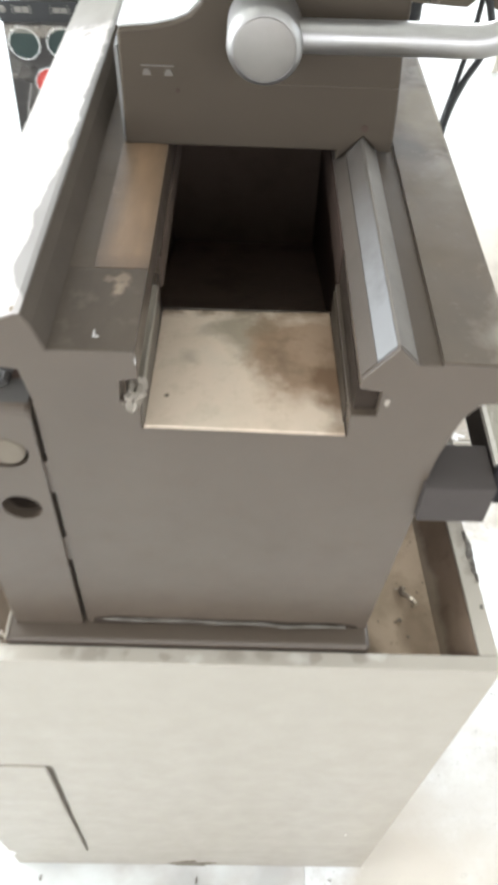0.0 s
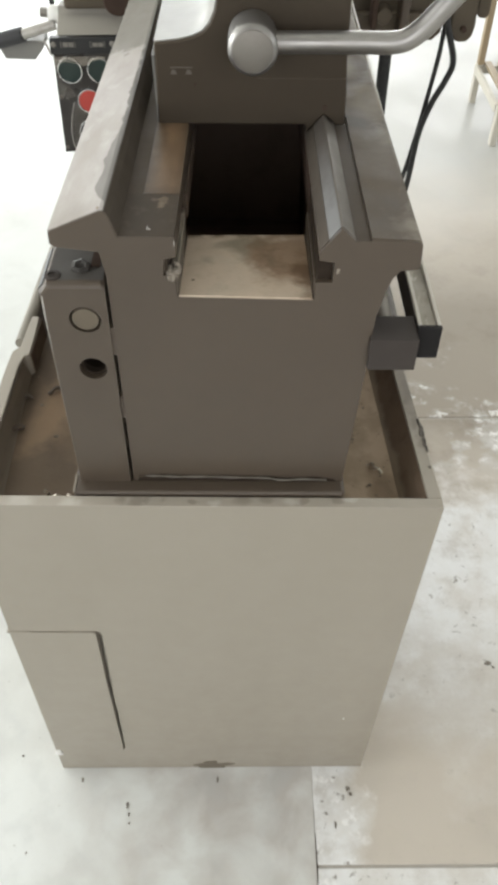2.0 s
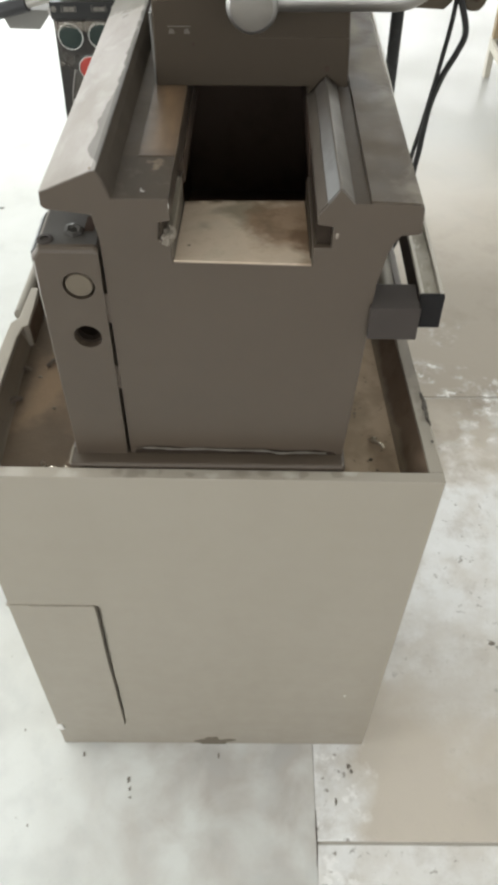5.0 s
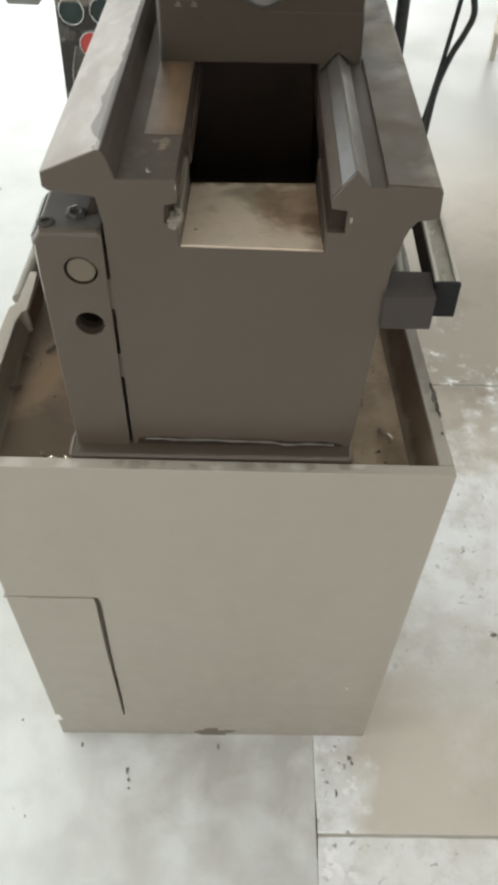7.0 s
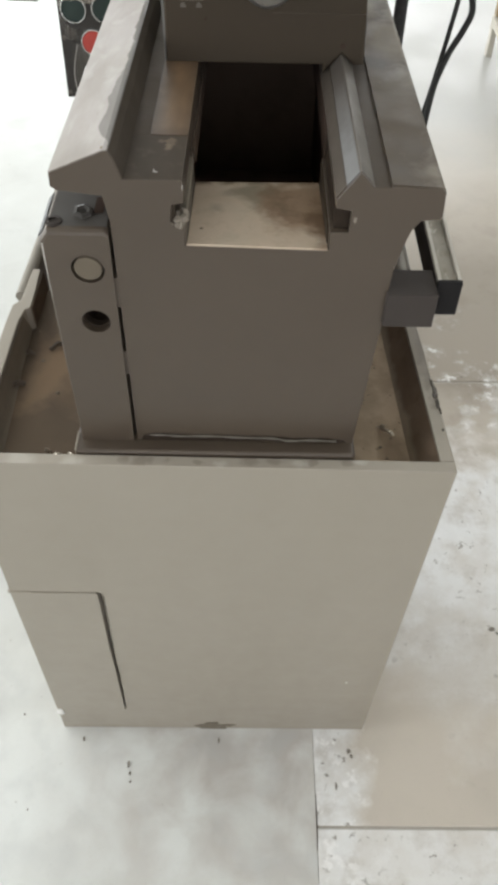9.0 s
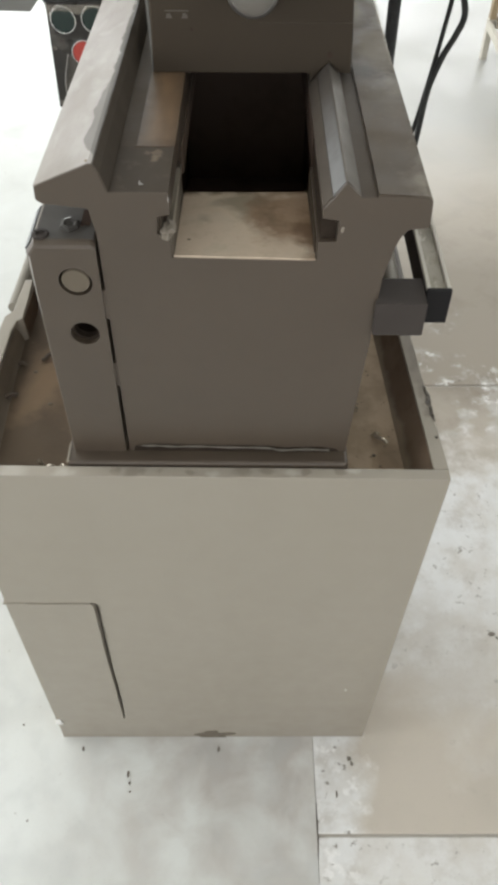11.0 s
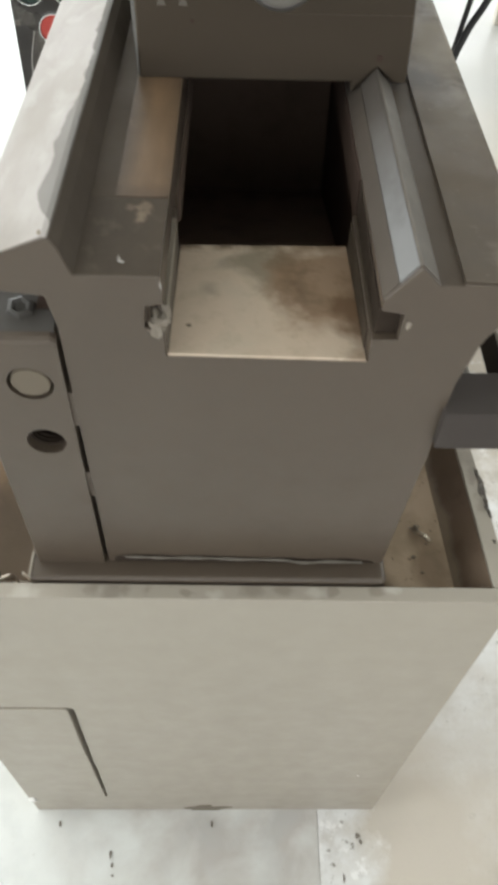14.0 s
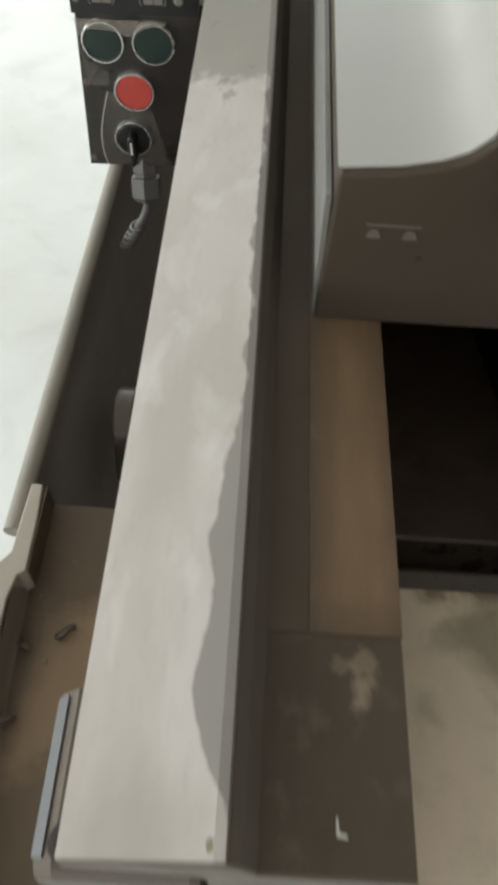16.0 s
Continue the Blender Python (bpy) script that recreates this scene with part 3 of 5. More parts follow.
PLASTER = plain("wall_plaster", (0.62, 0.62, 0.59), 0.8, 0.0, 3.0)
FRAME = plain("window_frame_paint", (0.55, 0.57, 0.57), 0.5)
JOINT = plain("joint_dirt", (0.38, 0.355, 0.31), 0.9)


# ---- mesh helpers ----
def thing(name, base, label, category, group="", kind=""):
    ob = new(name)
    ob.location = base
    ob.empty_display_size = 0.05
    return tagged(ob, label, category, group, kind)


SETTLE = {"slope": 0.0}  # the machine stands a little out of level


def mesh_object(name, bm, mat, smooth=False, bevel=0.0):
    if SETTLE["slope"]:
        for v in bm.verts:
            v.co.z += SETTLE["slope"] * (v.co.x - 0.04) * min(1.0, max(0.0, v.co.z / 0.4))
    bmesh.ops.recalc_face_normals(bm, faces=bm.faces)
    me = bpy.data.meshes.new(name)
    bm.to_mesh(me)
    bm.free()
    me.materials.append(mat)
    if smooth or bevel:
        me.polygons.foreach_set("use_smooth", [True] * len(me.polygons))
        me.set_sharp_from_angle(angle=radians(38))
    ob = new(name, me)
    if bevel:
        mod = ob.modifiers.new("edge", "BEVEL")
        mod.width, mod.segments, mod.limit_method, mod.angle_limit = bevel, 2, "ANGLE", radians(28)
        mod.harden_normals = True
    return ob


def part(name, bm, mat, parent, label="", smooth=False, bevel=0.0):
    ob = mesh_object(name, bm, mat, smooth, bevel)
    ob.parent = parent
    top = parent
    if top.parent is None:  # a part's own mesh already lies in the place's coordinates
        ob.matrix_parent_inverse = Matrix.Translation(-top.location)
    return tagged(ob, label) if label else ob


def box(x0, x1, y0, y1, z0, z1, bm=None):
    bm = bm or bmesh.new()
    v = [bm.verts.new((x, y, z)) for x in (x0, x1) for y in (y0, y1) for z in (z0, z1)]
    for q in ((0, 1, 3, 2), (4, 6, 7, 5), (0, 4, 5, 1), (2, 3, 7, 6), (0, 2, 6, 4), (1, 5, 7, 3)):
        bm.faces.new([v[i] for i in q])
    return bm


def prism(poly, a, b, axis="y", bm=None, holes=(), far=None):
    """A flat outline, with holes, drawn out along an axis from a to b. far: another outline for the far end."""
    bm = bm or bmesh.new()

    def at(p, d):
        return {"x": (d, p[0], p[1]), "y": (p[0], d, p[1]), "z": (p[0], p[1], d)}[axis]

    ends = []
    for d, loops in ((a, [poly, *holes]), (b, [far or poly, *holes])):
        made, edges = [], []
        for loop in loops:
            vs = [bm.verts.new(at(p, d)) for p in loop]
            made.append(vs)
            if holes:
                edges += [bm.edges.new((vs[i], vs[(i + 1) % len(vs)])) for i in range(len(vs))]
        if holes:
            bmesh.ops.triangle_fill(bm, use_beauty=True, use_dissolve=False, edges=edges)
        else:
            bm.faces.new(made[0])
        ends.append(made)
    for la, lb in zip(*ends):
        for i in range(len(la)):
            j = (i + 1) % len(la)
            bm.faces.new((la[i], la[j], lb[j], lb[i]))
    return bm


def frame_axes(d):
    d = Vector(d).normalized()
    u = d.cross(Vector((0, 0, 1)) if abs(d.z) < 0.9 else Vector((1, 0, 0))).normalized()
    return d, u, d.cross(u)


def turned(profile, origin, direction, seg=32, bm=None):
    """A body of revolution: (distance along the axis, radius) pairs; a radius of 0 closes an end."""
    bm = bm or bmesh.new()
    d, u, w = frame_axes(direction)
    o = Vector(origin)
    rings = []
    for h, r in profile:
        if r < 1e-6:
            rings.append([bm.verts.new(o + d * h)])
        else:
            rings.append([bm.verts.new(o + d * h + (u * math.cos(k * math.tau / seg) + w * math.sin(k * math.tau / seg)) * r) for k in range(seg)])
    for a, b in zip(rings, rings[1:]):
        for k in range(seg):
            j = (k + 1) % seg
            if len(a) == 1 and len(b) > 1:
                bm.faces.new((a[0], b[k], b[j]))
            elif len(b) == 1 and len(a) > 1:
                bm.faces.new((a[k], a[j], b[0]))
            elif len(a) > 1:
                bm.faces.new((a[k], a[j], b[j], b[k]))
    return bm


def smooth_path(points, steps=8):
    pts = [Vector(p) for p in points]
    pts = [pts[0] * 2 - pts[1], *pts, pts[-1] * 2 - pts[-2]]
    out = []
    for i in range(1, len(pts) - 2):
        p0, p1, p2, p3 = pts[i - 1 : i + 3]
        for k in range(steps):
            t = k / steps
            out.append(0.5 * (2 * p1 + (p2 - p0) * t + (2 * p0 - 5 * p1 + 4 * p2 - p3) * t * t + (3 * p1 - p0 - 3 * p2 + p3) * t ** 3))
    return out + [pts[-2]]


def sweep(points, radius, seg=12, bm=None, flat=1.0):
    """A round bar along a path; radius is a number or a function of 0..1."""
    bm = bm or bmesh.new()
    pts = [Vector(p) for p in points]
    rings, u = [], None
    for i, p in enumerate(pts):
        d = (pts[min(i + 1, len(pts) - 1)] - pts[max(i - 1, 0)]).normalized()
        u = frame_axes(d)[1] if u is None else (u - d * u.dot(d)).normalized()
        w = d.cross(u)
        r = radius(i / (len(pts) - 1)) if callable(radius) else radius
        rings.append([bm.verts.new(p + (u * math.cos(k * math.tau / seg) + w * math.sin(k * math.tau / seg) * flat) * r) for k in range(seg)])
    for a, b in zip(rings, rings[1:]):
        for k in range(seg):
            j = (k + 1) % seg
            bm.faces.new((a[k], a[j], b[j], b[k]))
    bm.faces.new(rings[0])
    bm.faces.new(rings[-1])
    return bm


def circle(cx, cz, r, n=28, start=0.0):
    return [(cx + r * math.cos(start + k * math.tau / n), cz + r * math.sin(start + k * math.tau / n)) for k in range(n)]


def arc(cx, cz, r, a0, a1, n=6):
    return [(cx + r * math.cos(radians(a0 + (a1 - a0) * k / n)), cz + r * math.sin(radians(a0 + (a1 - a0) * k / n))) for k in range(n + 1)]


def lump(centre, size, seed, bm=None, rough=0.35):
    """A small irregular clod."""
    bm2 = bmesh.new()
    bmesh.ops.create_icosphere(bm2, subdivisions=2, radius=1.0)
    for v in bm2.verts:
        n = noise.noise(v.co * 1.7 + Vector((seed * 3.1, seed * 1.7, seed)))
        v.co = Vector(centre) + Vector([c * s for c, s in zip(v.co * (1 + rough * n), size)])
    return bm2


# ---- the hall: its floor, with unseen walls, windows and ceiling added around ----
X0, X1, Y0, Y1, HZ = HALL
floor = thing("floor", (0, 0, 0), "pale sealed concrete workshop floor with worn slabs", "floor", kind="structure")
part("floor_bed", box(X0, X1, Y0, Y1, -0.2, -0.0022), JOINT, floor)
pale = [(X0, Y0), (0.1682, Y0), (0.1682, Y1), (X0, Y1)]
part("painted_floor", prism(pale, -0.0022, 0.0, "z"), FLOOR_PALE, floor)
part("far_floor", box(2.994, X1, Y0, Y1, -0.0022, 0.0), FLOOR_PALE, floor)
part("crack", prism([(0.1677, -0.179), (0.1689, -0.154), (0.1681, -0.132), (0.1689, -0.100), (0.1695, -0.101), (0.1699, -0.131), (0.1703, -0.154), (0.1685, -0.180)], 0.0002, 0.0006, "z"), OIL_SHADE_DARK, floor)

wall_specs = {
    "wall_far": ("y", Y1, Y1 + 0.25, X0, X1, [(-4.5, 4.5)]),
    "wall_near": ("y", Y0 - 0.25, Y0, X0, X1, [(-4.0, 5.0)]),
    "wall_side": ("x", X0 - 0.25, X0, Y0, Y1, [(-2.5, 6.5)]),
    "wall_inner": ("x", X1, X1 + 0.25, Y0, Y1, [(-2.5, 6.5)]),
}
for wname, (ax, a, b, u0, u1, opens) in wall_specs.items():
    holes = [[(p, 1.0), (q, 1.0), (q, 3.6), (p, 3.6)] for p, q in opens]
    if ax == "y":
        bm = prism([(u0, -0.2), (u1, -0.2), (u1, HZ), (u0, HZ)], a, b, "y", holes=holes)
    else:
        bm = prism([(u0, -0.2), (u1, -0.2), (u1, HZ), (u0, HZ)], a, b, "x", holes=holes)
    ob = mesh_object(wname, bm, PLASTER)
    tagged(ob, "plain plastered wall added out of view", "wall", kind="structure")
    for p, q in opens:
        win = thing("window_" + wname[5:], (0, 0, 1.0), "assumed steel-framed window band out of view", "window", kind="structure")
        for k in range(7):
            c = p + (q - p) * k / 6
            c = min(max(c, p + 0.04), q - 0.04)
            args = (c - 0.03, c + 0.03, a + 0.1, a + 0.16, 1.0, 3.6) if ax == "y" else (a + 0.1, a + 0.16, c - 0.03, c + 0.03, 1.0, 3.6)
            part("mullion", box(*args), FRAME, win)
ceil_bm = prism([(X0 - 0.25, Y0 - 0.25), (X1 + 0.25, Y0 - 0.25), (X1 + 0.25, Y1 + 0.25), (X0 - 0.25, Y1 + 0.25)], HZ, HZ + 0.2, "z")
tagged(mesh_object("ceiling", ceil_bm, PLASTER), "plain pale ceiling added out of view", "ceiling", kind="structure")

SETTLE["slope"] = -0.025
# ---- cabinet base with its drip tray ----
RIM = 0.70
cabinet = thing("lathe_cabinet", (0.0, 0.15, 0.0), "beige-grey painted cast lathe cabinet with an open drip tray on top", "machine base")
LT, LB, RT, RB = -0.205, -0.2400, 0.2635, 0.2500


def left_at(z):
    return LB + (LT - LB) * z / RIM


def right_at(z):
    return RB + (RT - RB) * z / RIM


PLATE = 0.0125
front = [(LT, RIM), (RT, RIM), (RB, 0.0), (LB, 0.0), (left_at(0.078), 0.078), (-0.1302, 0.0795),
         (-0.1268, 0.086), (-0.1238, 0.135), (-0.1226, 0.15), (-0.1212, 0.19), (-0.1190, 0.215), (-0.1187, 0.255), (-0.1178, 0.27), (-0.1160, 0.30), (-0.1142, 0.322), (-0.1143, 0.335), (-0.1112, 0.375), (-0.1108, 0.392), (-0.1085, 0.43), (-0.1075, 0.4425), (-0.1095, 0.4500), (-0.114, 0.4525), (left_at(0.4515), 0.4515)]
part("front_panel", prism(front, 0.0, PLATE), BEIGE, cabinet, bevel=0.0012)
door = [(left_at(0.4505), 0.4505), (-0.117, 0.4516), (-0.1142, 0.4490), (-0.1145, 0.43), (-0.1212, 0.30), (-0.1222, 0.262), (-0.1289, 0.086), (-0.1306, 0.0803), (left_at(0.0788) + 0.0005, 0.0788)]
part("door", prism(door, -0.0012, PLATE - 0.002), BEIGE, cabinet, "flush sheet door with a sprung open edge", bevel=0.0008)
part("seam_filler", box(-0.2200, -0.1925, -0.0010, 0.006, 0.4495, 0.4525), BEIGE, cabinet)
body_near = [(left_at(0.655), 0.655), (right_at(0.655), 0.655), (RB, 0.0), (LB, 0.0)]
body_far = [(-0.196, 0.655), (0.2465, 0.655), (RB - 0.012, 0.0), (LB + 0.012, 0.0)]
part("body", prism(body_near, PLATE, 0.295, far=body_far), BEIGE, cabinet, bevel=0.001)
part("tray_floor", prism([(LT + 0.004, PLATE), (RT - 0.004, PLATE), (0.243, 0.295), (-0.192, 0.295)], 0.655, 0.665, "z"), TRAY, cabinet, "rust-stained oily tray bottom")
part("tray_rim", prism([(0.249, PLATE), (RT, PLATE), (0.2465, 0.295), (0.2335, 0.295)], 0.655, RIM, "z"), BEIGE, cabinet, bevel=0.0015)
left_rim = [(LT, PLATE), (LT + 0.0135, PLATE), (-0.1905, 0.205), (-0.1872, 0.2225), (-0.182, 0.2262), (-0.182, 0.262), (-0.1835, 0.296), (-0.1925, 0.296), (-0.1945, 0.262), (-0.1955, 0.240), (-0.2035, 0.230), (-0.205, 0.20)]
bm = prism(left_rim, 0.655, RIM, "z")
for v in bm.verts:
    v.co.z -= 0.0042 * min(1.0, (v.co.y - PLATE) / 0.21)
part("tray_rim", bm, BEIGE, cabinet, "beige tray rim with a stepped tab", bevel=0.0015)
part("rim_lining", prism([(0.2305, 0.6652), (0.2486, 0.6986), (0.2489, 0.6652)], 0.0136, 0.294, far=[(0.2150, 0.6652), (0.2331, 0.6986), (0.2334, 0.6652)]), TRAY_WALL, cabinet, "brown oil-stained sloping tray wall with shade in its colour")
part("rim_lining", prism([(-0.1912, 0.6652), (-0.1908, 0.6970), (-0.1880, 0.680), (-0.1835, 0.6700), (-0.1790, 0.6652)], 0.0136, 0.223, far=[(-0.1890, 0.6610), (-0.1886, 0.6928), (-0.1874, 0.676), (-0.1862, 0.666), (-0.1850, 0.6630)]), TRAY_GREY, cabinet, "brown oil-stained sloping tray wall with shade in its colour")
part("rim_lining", prism([(-0.1821, 0.2268), (-0.1818, 0.2960), (-0.1808, 0.2960), (-0.1812, 0.2268)], 0.6635, 0.6925, "z"), TRAY_WALL, cabinet, "brown oil-stained inner tray wall with shade in its colour")
part("rim_lining", prism([(-0.19, 0.0127), (0.248, 0.0127), (0.248, 0.0134), (-0.19, 0.0134)], 0.6652, 0.6975, "z"), TRAY_WALL, cabinet, "brown oil-stained inner tray wall with shade in its colour")
for k, (wx, wy, sx, sy) in enumerate(((0.2585, 0.078, 0.0010, 0.0055), (0.2572, 0.086, 0.0016, 0.0050), (0.2580, 0.094, 0.0012, 0.0050), (0.2560, 0.099, 0.0026, 0.0060), (0.2568, 0.108, 0.0020, 0.0060), (0.2552, 0.116, 0.0014, 0.0050), (0.2578, 0.052, 0.0014, 0.0018))):
    part("weld_spatter", lump((wx, wy, 0.7003), (sx, sy, 0.0011), k * 2.3 + 0.7, rough=1.3), RIDGE, cabinet)

SETTLE["slope"] = 0.0
# ---- long chip pan under the bed ----
pan = thing("chip_pan", (0.0, 0.9, 0.5), "long dark oily chip pan under the lathe bed", "chip pan")
PAN0, PAN1 = 0.262, 1.55


def pan_wall(x_near, x_far, side):
    """A thin wall that leans in, with a rolled lip on top."""
    bm = bmesh.new()
    path = []
    prof = [(0.0, 0.682), (0.001, 0.686), (0.0035, 0.6885), (0.009, 0.689), (0.0125, 0.686), (0.0135, 0.68), (0.0125, 0.672), (0.018, 0.65), (0.036, 0.575), (0.050, 0.521), (0.046, 0.518), (0.030, 0.572), (0.012, 0.648), (0.0, 0.672)]
    rows = []
    for k in range(13):
        y = PAN0 + (PAN1 - PAN0) * k / 12
        x = x_near + (x_far - x_near) * k / 12
        rows.append([bm.verts.new((x - side * d, y + (0.012 if z > 0.67 and d < 0.005 and k == 0 else 0.0), z)) for d, z in prof])
    for a, b in zip(rows, rows[1:]):
        for i in range(len(prof)):
            j = (i + 1) % len(prof)
            bm.faces.new((a[i], a[j], b[j], b[i]))
    bm.faces.new(rows[0])
    bm.faces.new(rows[-1])
    return bm


part("side_wall", pan_wall(-0.209, -0.166, -1), PAN_WALL, pan, smooth=True)
part("side_wall", pan_wall(0.262, 0.24, 1), PAN_DARK, pan, smooth=True)
part("lip", sweep([(-0.2085 + 0.0065 + 0.043 * k / 12, PAN0 + (PAN1 - PAN0) * k / 12, 0.6865) for k in range(13)], 0.0080, 10), LIP, pan, "worn grey-beige rolled lip", smooth=True)
part("pan_floor", prism([(-0.160, 0.2965), (0.213, 0.2965), (0.192, PAN1), (-0.117, PAN1)], 0.512, 0.522, "z"), OIL_SHADE_DARK, pan)
part("end_wall", box(-0.17, 0.245, PAN1, PAN1 + 0.006, 0.515, 0.68), PAN_DARK, pan)

SETTLE["slope"] = -0.018
# ---- lathe bed ----
bed = thing("lathe_bed", (0.07, 0.6, 0.70), "grey-brown painted cast-iron lathe bed with worn slideways", "lathe bed")
FACE, INS, FAR = 0.03, 0.1385, 1.25
FLAT = 0.9785
FALL = -0.036  # the bed falls a little towards its far end


def along(poly, a, b2):
    """A bed profile drawn out along the bed."""
    near = [(x, z + FALL * (a - FACE)) for x, z in poly]
    return prism(near, a, b2, far=[(x, z + FALL * (b2 - FACE)) for x, z in poly])


left_top = [(-0.0316, 0.945), (-0.0342, 0.9655), (-0.0655, 0.9695), (-0.069, 0.9725), (-0.0682, 0.9825), (-0.0285, 0.9992), (-0.0255, 0.9988), (-0.0225, 0.993), (-0.0185, FLAT)]
right_top = [(0.1288, 0.9655), (0.1442, 0.9866), (0.1545, 0.9756), (0.1660, 0.9756), (0.1660, 0.9770), (0.2005, 0.9755), (0.2040, 0.9732), (0.2050, 0.9535), (0.2035, 0.9515), (0.1905, 0.9500), (0.1855, 0.9430), (0.1828, 0.9355), (0.1770, 0.907)]
outline = [(-0.0402, 0.70), *left_top, (0.0225, FLAT), (0.0225, 0.9615), (0.0135, 0.9595), (0.012, 0.9455), (0.0212, 0.9435), (0.0212, 0.9256), (0.1264, 0.9232), (0.1264, 0.9395), (0.1398, 0.9395), (0.1402, 0.9570), (0.1288, 0.9592), *right_top, (0.1745, 0.87), (0.1745, 0.845), (0.1655, 0.70)]
bm = along(outline, FACE, INS)
for v in bm.verts:  # the gap's bottom falls to the back
    if v.co.y > 0.1 and 0.02 < v.co.x < 0.127 and 0.915 < v.co.z < 0.927:
        v.co.z -= 0.0115
part("end_casting", bm, GREY, bed, bevel=0.0011)
left_rail = [(-0.0402, 0.70), *left_top, (0.0225, FLAT), (0.0225, 0.935), (0.004, 0.915), (-0.008, 0.70)]
right_rail = [(0.1288, 0.935), *right_top, (0.1745, 0.87), (0.1745, 0.845), (0.1655, 0.70), (0.142, 0.70), (0.142, 0.92)]
part("rail", along(left_rail, INS, FAR), GREY, bed)
part("rail", along(right_rail, INS, FAR), GREY, bed)
# bare slideway faces, a hair proud of the casting
d = Vector((-0.0285 + 0.0682, 0.9992 - 0.9825)).normalized()
nrm = Vector((-d.y, d.x)) * 0.0005
way = [(-0.0684 + nrm.x, 0.9824 + nrm.y), (-0.0288 + nrm.x, 0.9991 + nrm.y), (-0.0262, 0.9995), (-0.0285, 0.9985), (-0.0680, 0.9822)]
part("slideway", along(way, FACE + 0.001, FAR), WAY, bed, "pale scraped outer slideway with ragged paint edge")
# dull cover on the flank turned from the light, shade in its colour
part("way_flank", along([(-0.0256, 0.9984), (-0.0252, 0.9988), (-0.0221, 0.9932), (-0.0181, FLAT + 0.0004), (-0.0186, FLAT), (-0.0227, 0.9929)], FACE + 0.001, FAR), FLANK, bed, "dull inner flank of the slideway, darkened as in shade")
part("slideway", along([(-0.0055, FLAT - 0.002), (-0.0055, FLAT + 0.0005), (0.0226, FLAT + 0.0005), (0.0226, FLAT - 0.002)], 0.0945, FAR), OILY, bed, "oil-browned flat inner slideway")
part("slideway", along([(0.1352, 0.9761), (0.1356, 0.9752), (0.1430, 0.9852), (0.1428, 0.9864)], FACE + 0.002, FAR), STEEL_SIDE, bed, "bright face of the ridge slideway")
part("ridge_edge", along([(0.1428, 0.9848), (0.1424, 0.9853), (0.1436, 0.9868), (0.1442, 0.9871), (0.1449, 0.9867), (0.1546, 0.9762), (0.1542, 0.9757), (0.1442, 0.9863)], FACE + 0.002, FAR), RIDGE, bed, "rubbed grey ridge of the slideway", smooth=True)
part("ridge_foot", along([(0.1291, 0.9655), (0.1285, 0.9661), (0.1350, 0.9756), (0.1354, 0.9751)], FACE + 0.002, FAR), RIDGE_FOOT, bed, "worn lower band of the ridge slideway")
part("insert_plate", prism([(0.0218, 0.9185), (0.0218, 0.9272), (0.1258, 0.9247), (0.1258, 0.9175)], FACE + 0.0006, 0.138, far=[(0.0218, 0.9075), (0.0218, 0.9122), (0.1250, 0.9135), (0.1250, 0.9075)]), PRIMER, bed, "oil-stained pale primed plate in the bed gap", bevel=0.0006)
part("plate_flange", box(0.0174, 0.0222, FACE + 0.003, 0.1215, 0.9200, 0.9415), FLANGE, bed, "dirty upright flange beside the plate")
ragged = [(0.0224, 0.0345), (0.0224, 0.0600), (0.0226, 0.0900), (0.0225, 0.1222), (0.0178, 0.1226), (0.0168, 0.1080), (0.0175, 0.0980), (0.0162, 0.0860), (0.0168, 0.0760), (0.0150, 0.0690), (0.0156, 0.0600), (0.0140, 0.0540), (0.0145, 0.0480), (0.0130, 0.0430), (0.0138, 0.0385), (0.0128, 0.0335), (0.0150, 0.0305), (0.0172, 0.0324), (0.0196, 0.0302), (0.0212, 0.0318)]
bm = prism(ragged, 0.9396, 0.9438, "z")
for v in bm.verts:
    v.co.z += 0.0016 * noise.noise(Vector((v.co.x * 260, v.co.y * 130, 3.0)))
part("flange_edge", bm, ROUGH_EDGE, bed, "broken pale edge of the flange")
part("plate_flange", prism([(FACE + 0.010, 0.9232), (0.134, 0.9102), (0.134, 0.934), (FACE + 0.012, 0.936)], 0.1252, 0.1282, "x"), SHADE_BROWN, bed)
# thin linings added so the shaded bed opening reads evenly dark
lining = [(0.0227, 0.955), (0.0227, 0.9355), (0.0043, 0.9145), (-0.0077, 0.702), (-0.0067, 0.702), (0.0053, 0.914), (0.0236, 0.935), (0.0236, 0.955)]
part("inner_lining", along(lining, INS, FAR), HOLE_SIDE, bed, "lining added to keep the bed opening dark")
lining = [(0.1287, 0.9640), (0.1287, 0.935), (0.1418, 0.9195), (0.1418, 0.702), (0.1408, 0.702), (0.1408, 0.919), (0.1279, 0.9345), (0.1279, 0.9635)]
part("inner_lining", along(lining, INS, FAR), OIL_SHADE_DARK, bed, "lining added to keep the bed opening dark")
part("top_plate", along([(0.1663, 0.9755), (0.2036, 0.9736), (0.2030, 0.9752), (0.2006, 0.9763), (0.1663, 0.9778)], FACE + 0.0012, FAR), WORN_TOP, bed, "mottled worn top plate")
part("rib_edge", box(0.005, 0.14, 0.176, 0.179, 0.84, 0.880), OIL_WET, bed, bevel=0.001)
part("cross_rib", box(-0.002, 0.1428, 0.1390, 0.1570, 0.80, 0.892), OIL_WET, bed, "oil-wet cross rib inside the bed", bevel=0.003)
# floor and far rib added to keep stray light out of the opening
part("opening_floor", prism([(0.157, 0.830), (0.157, 0.838), (0.44, 0.745), (0.44, 0.737)], -0.0020, 0.1405, "x"), HOLE, bed)
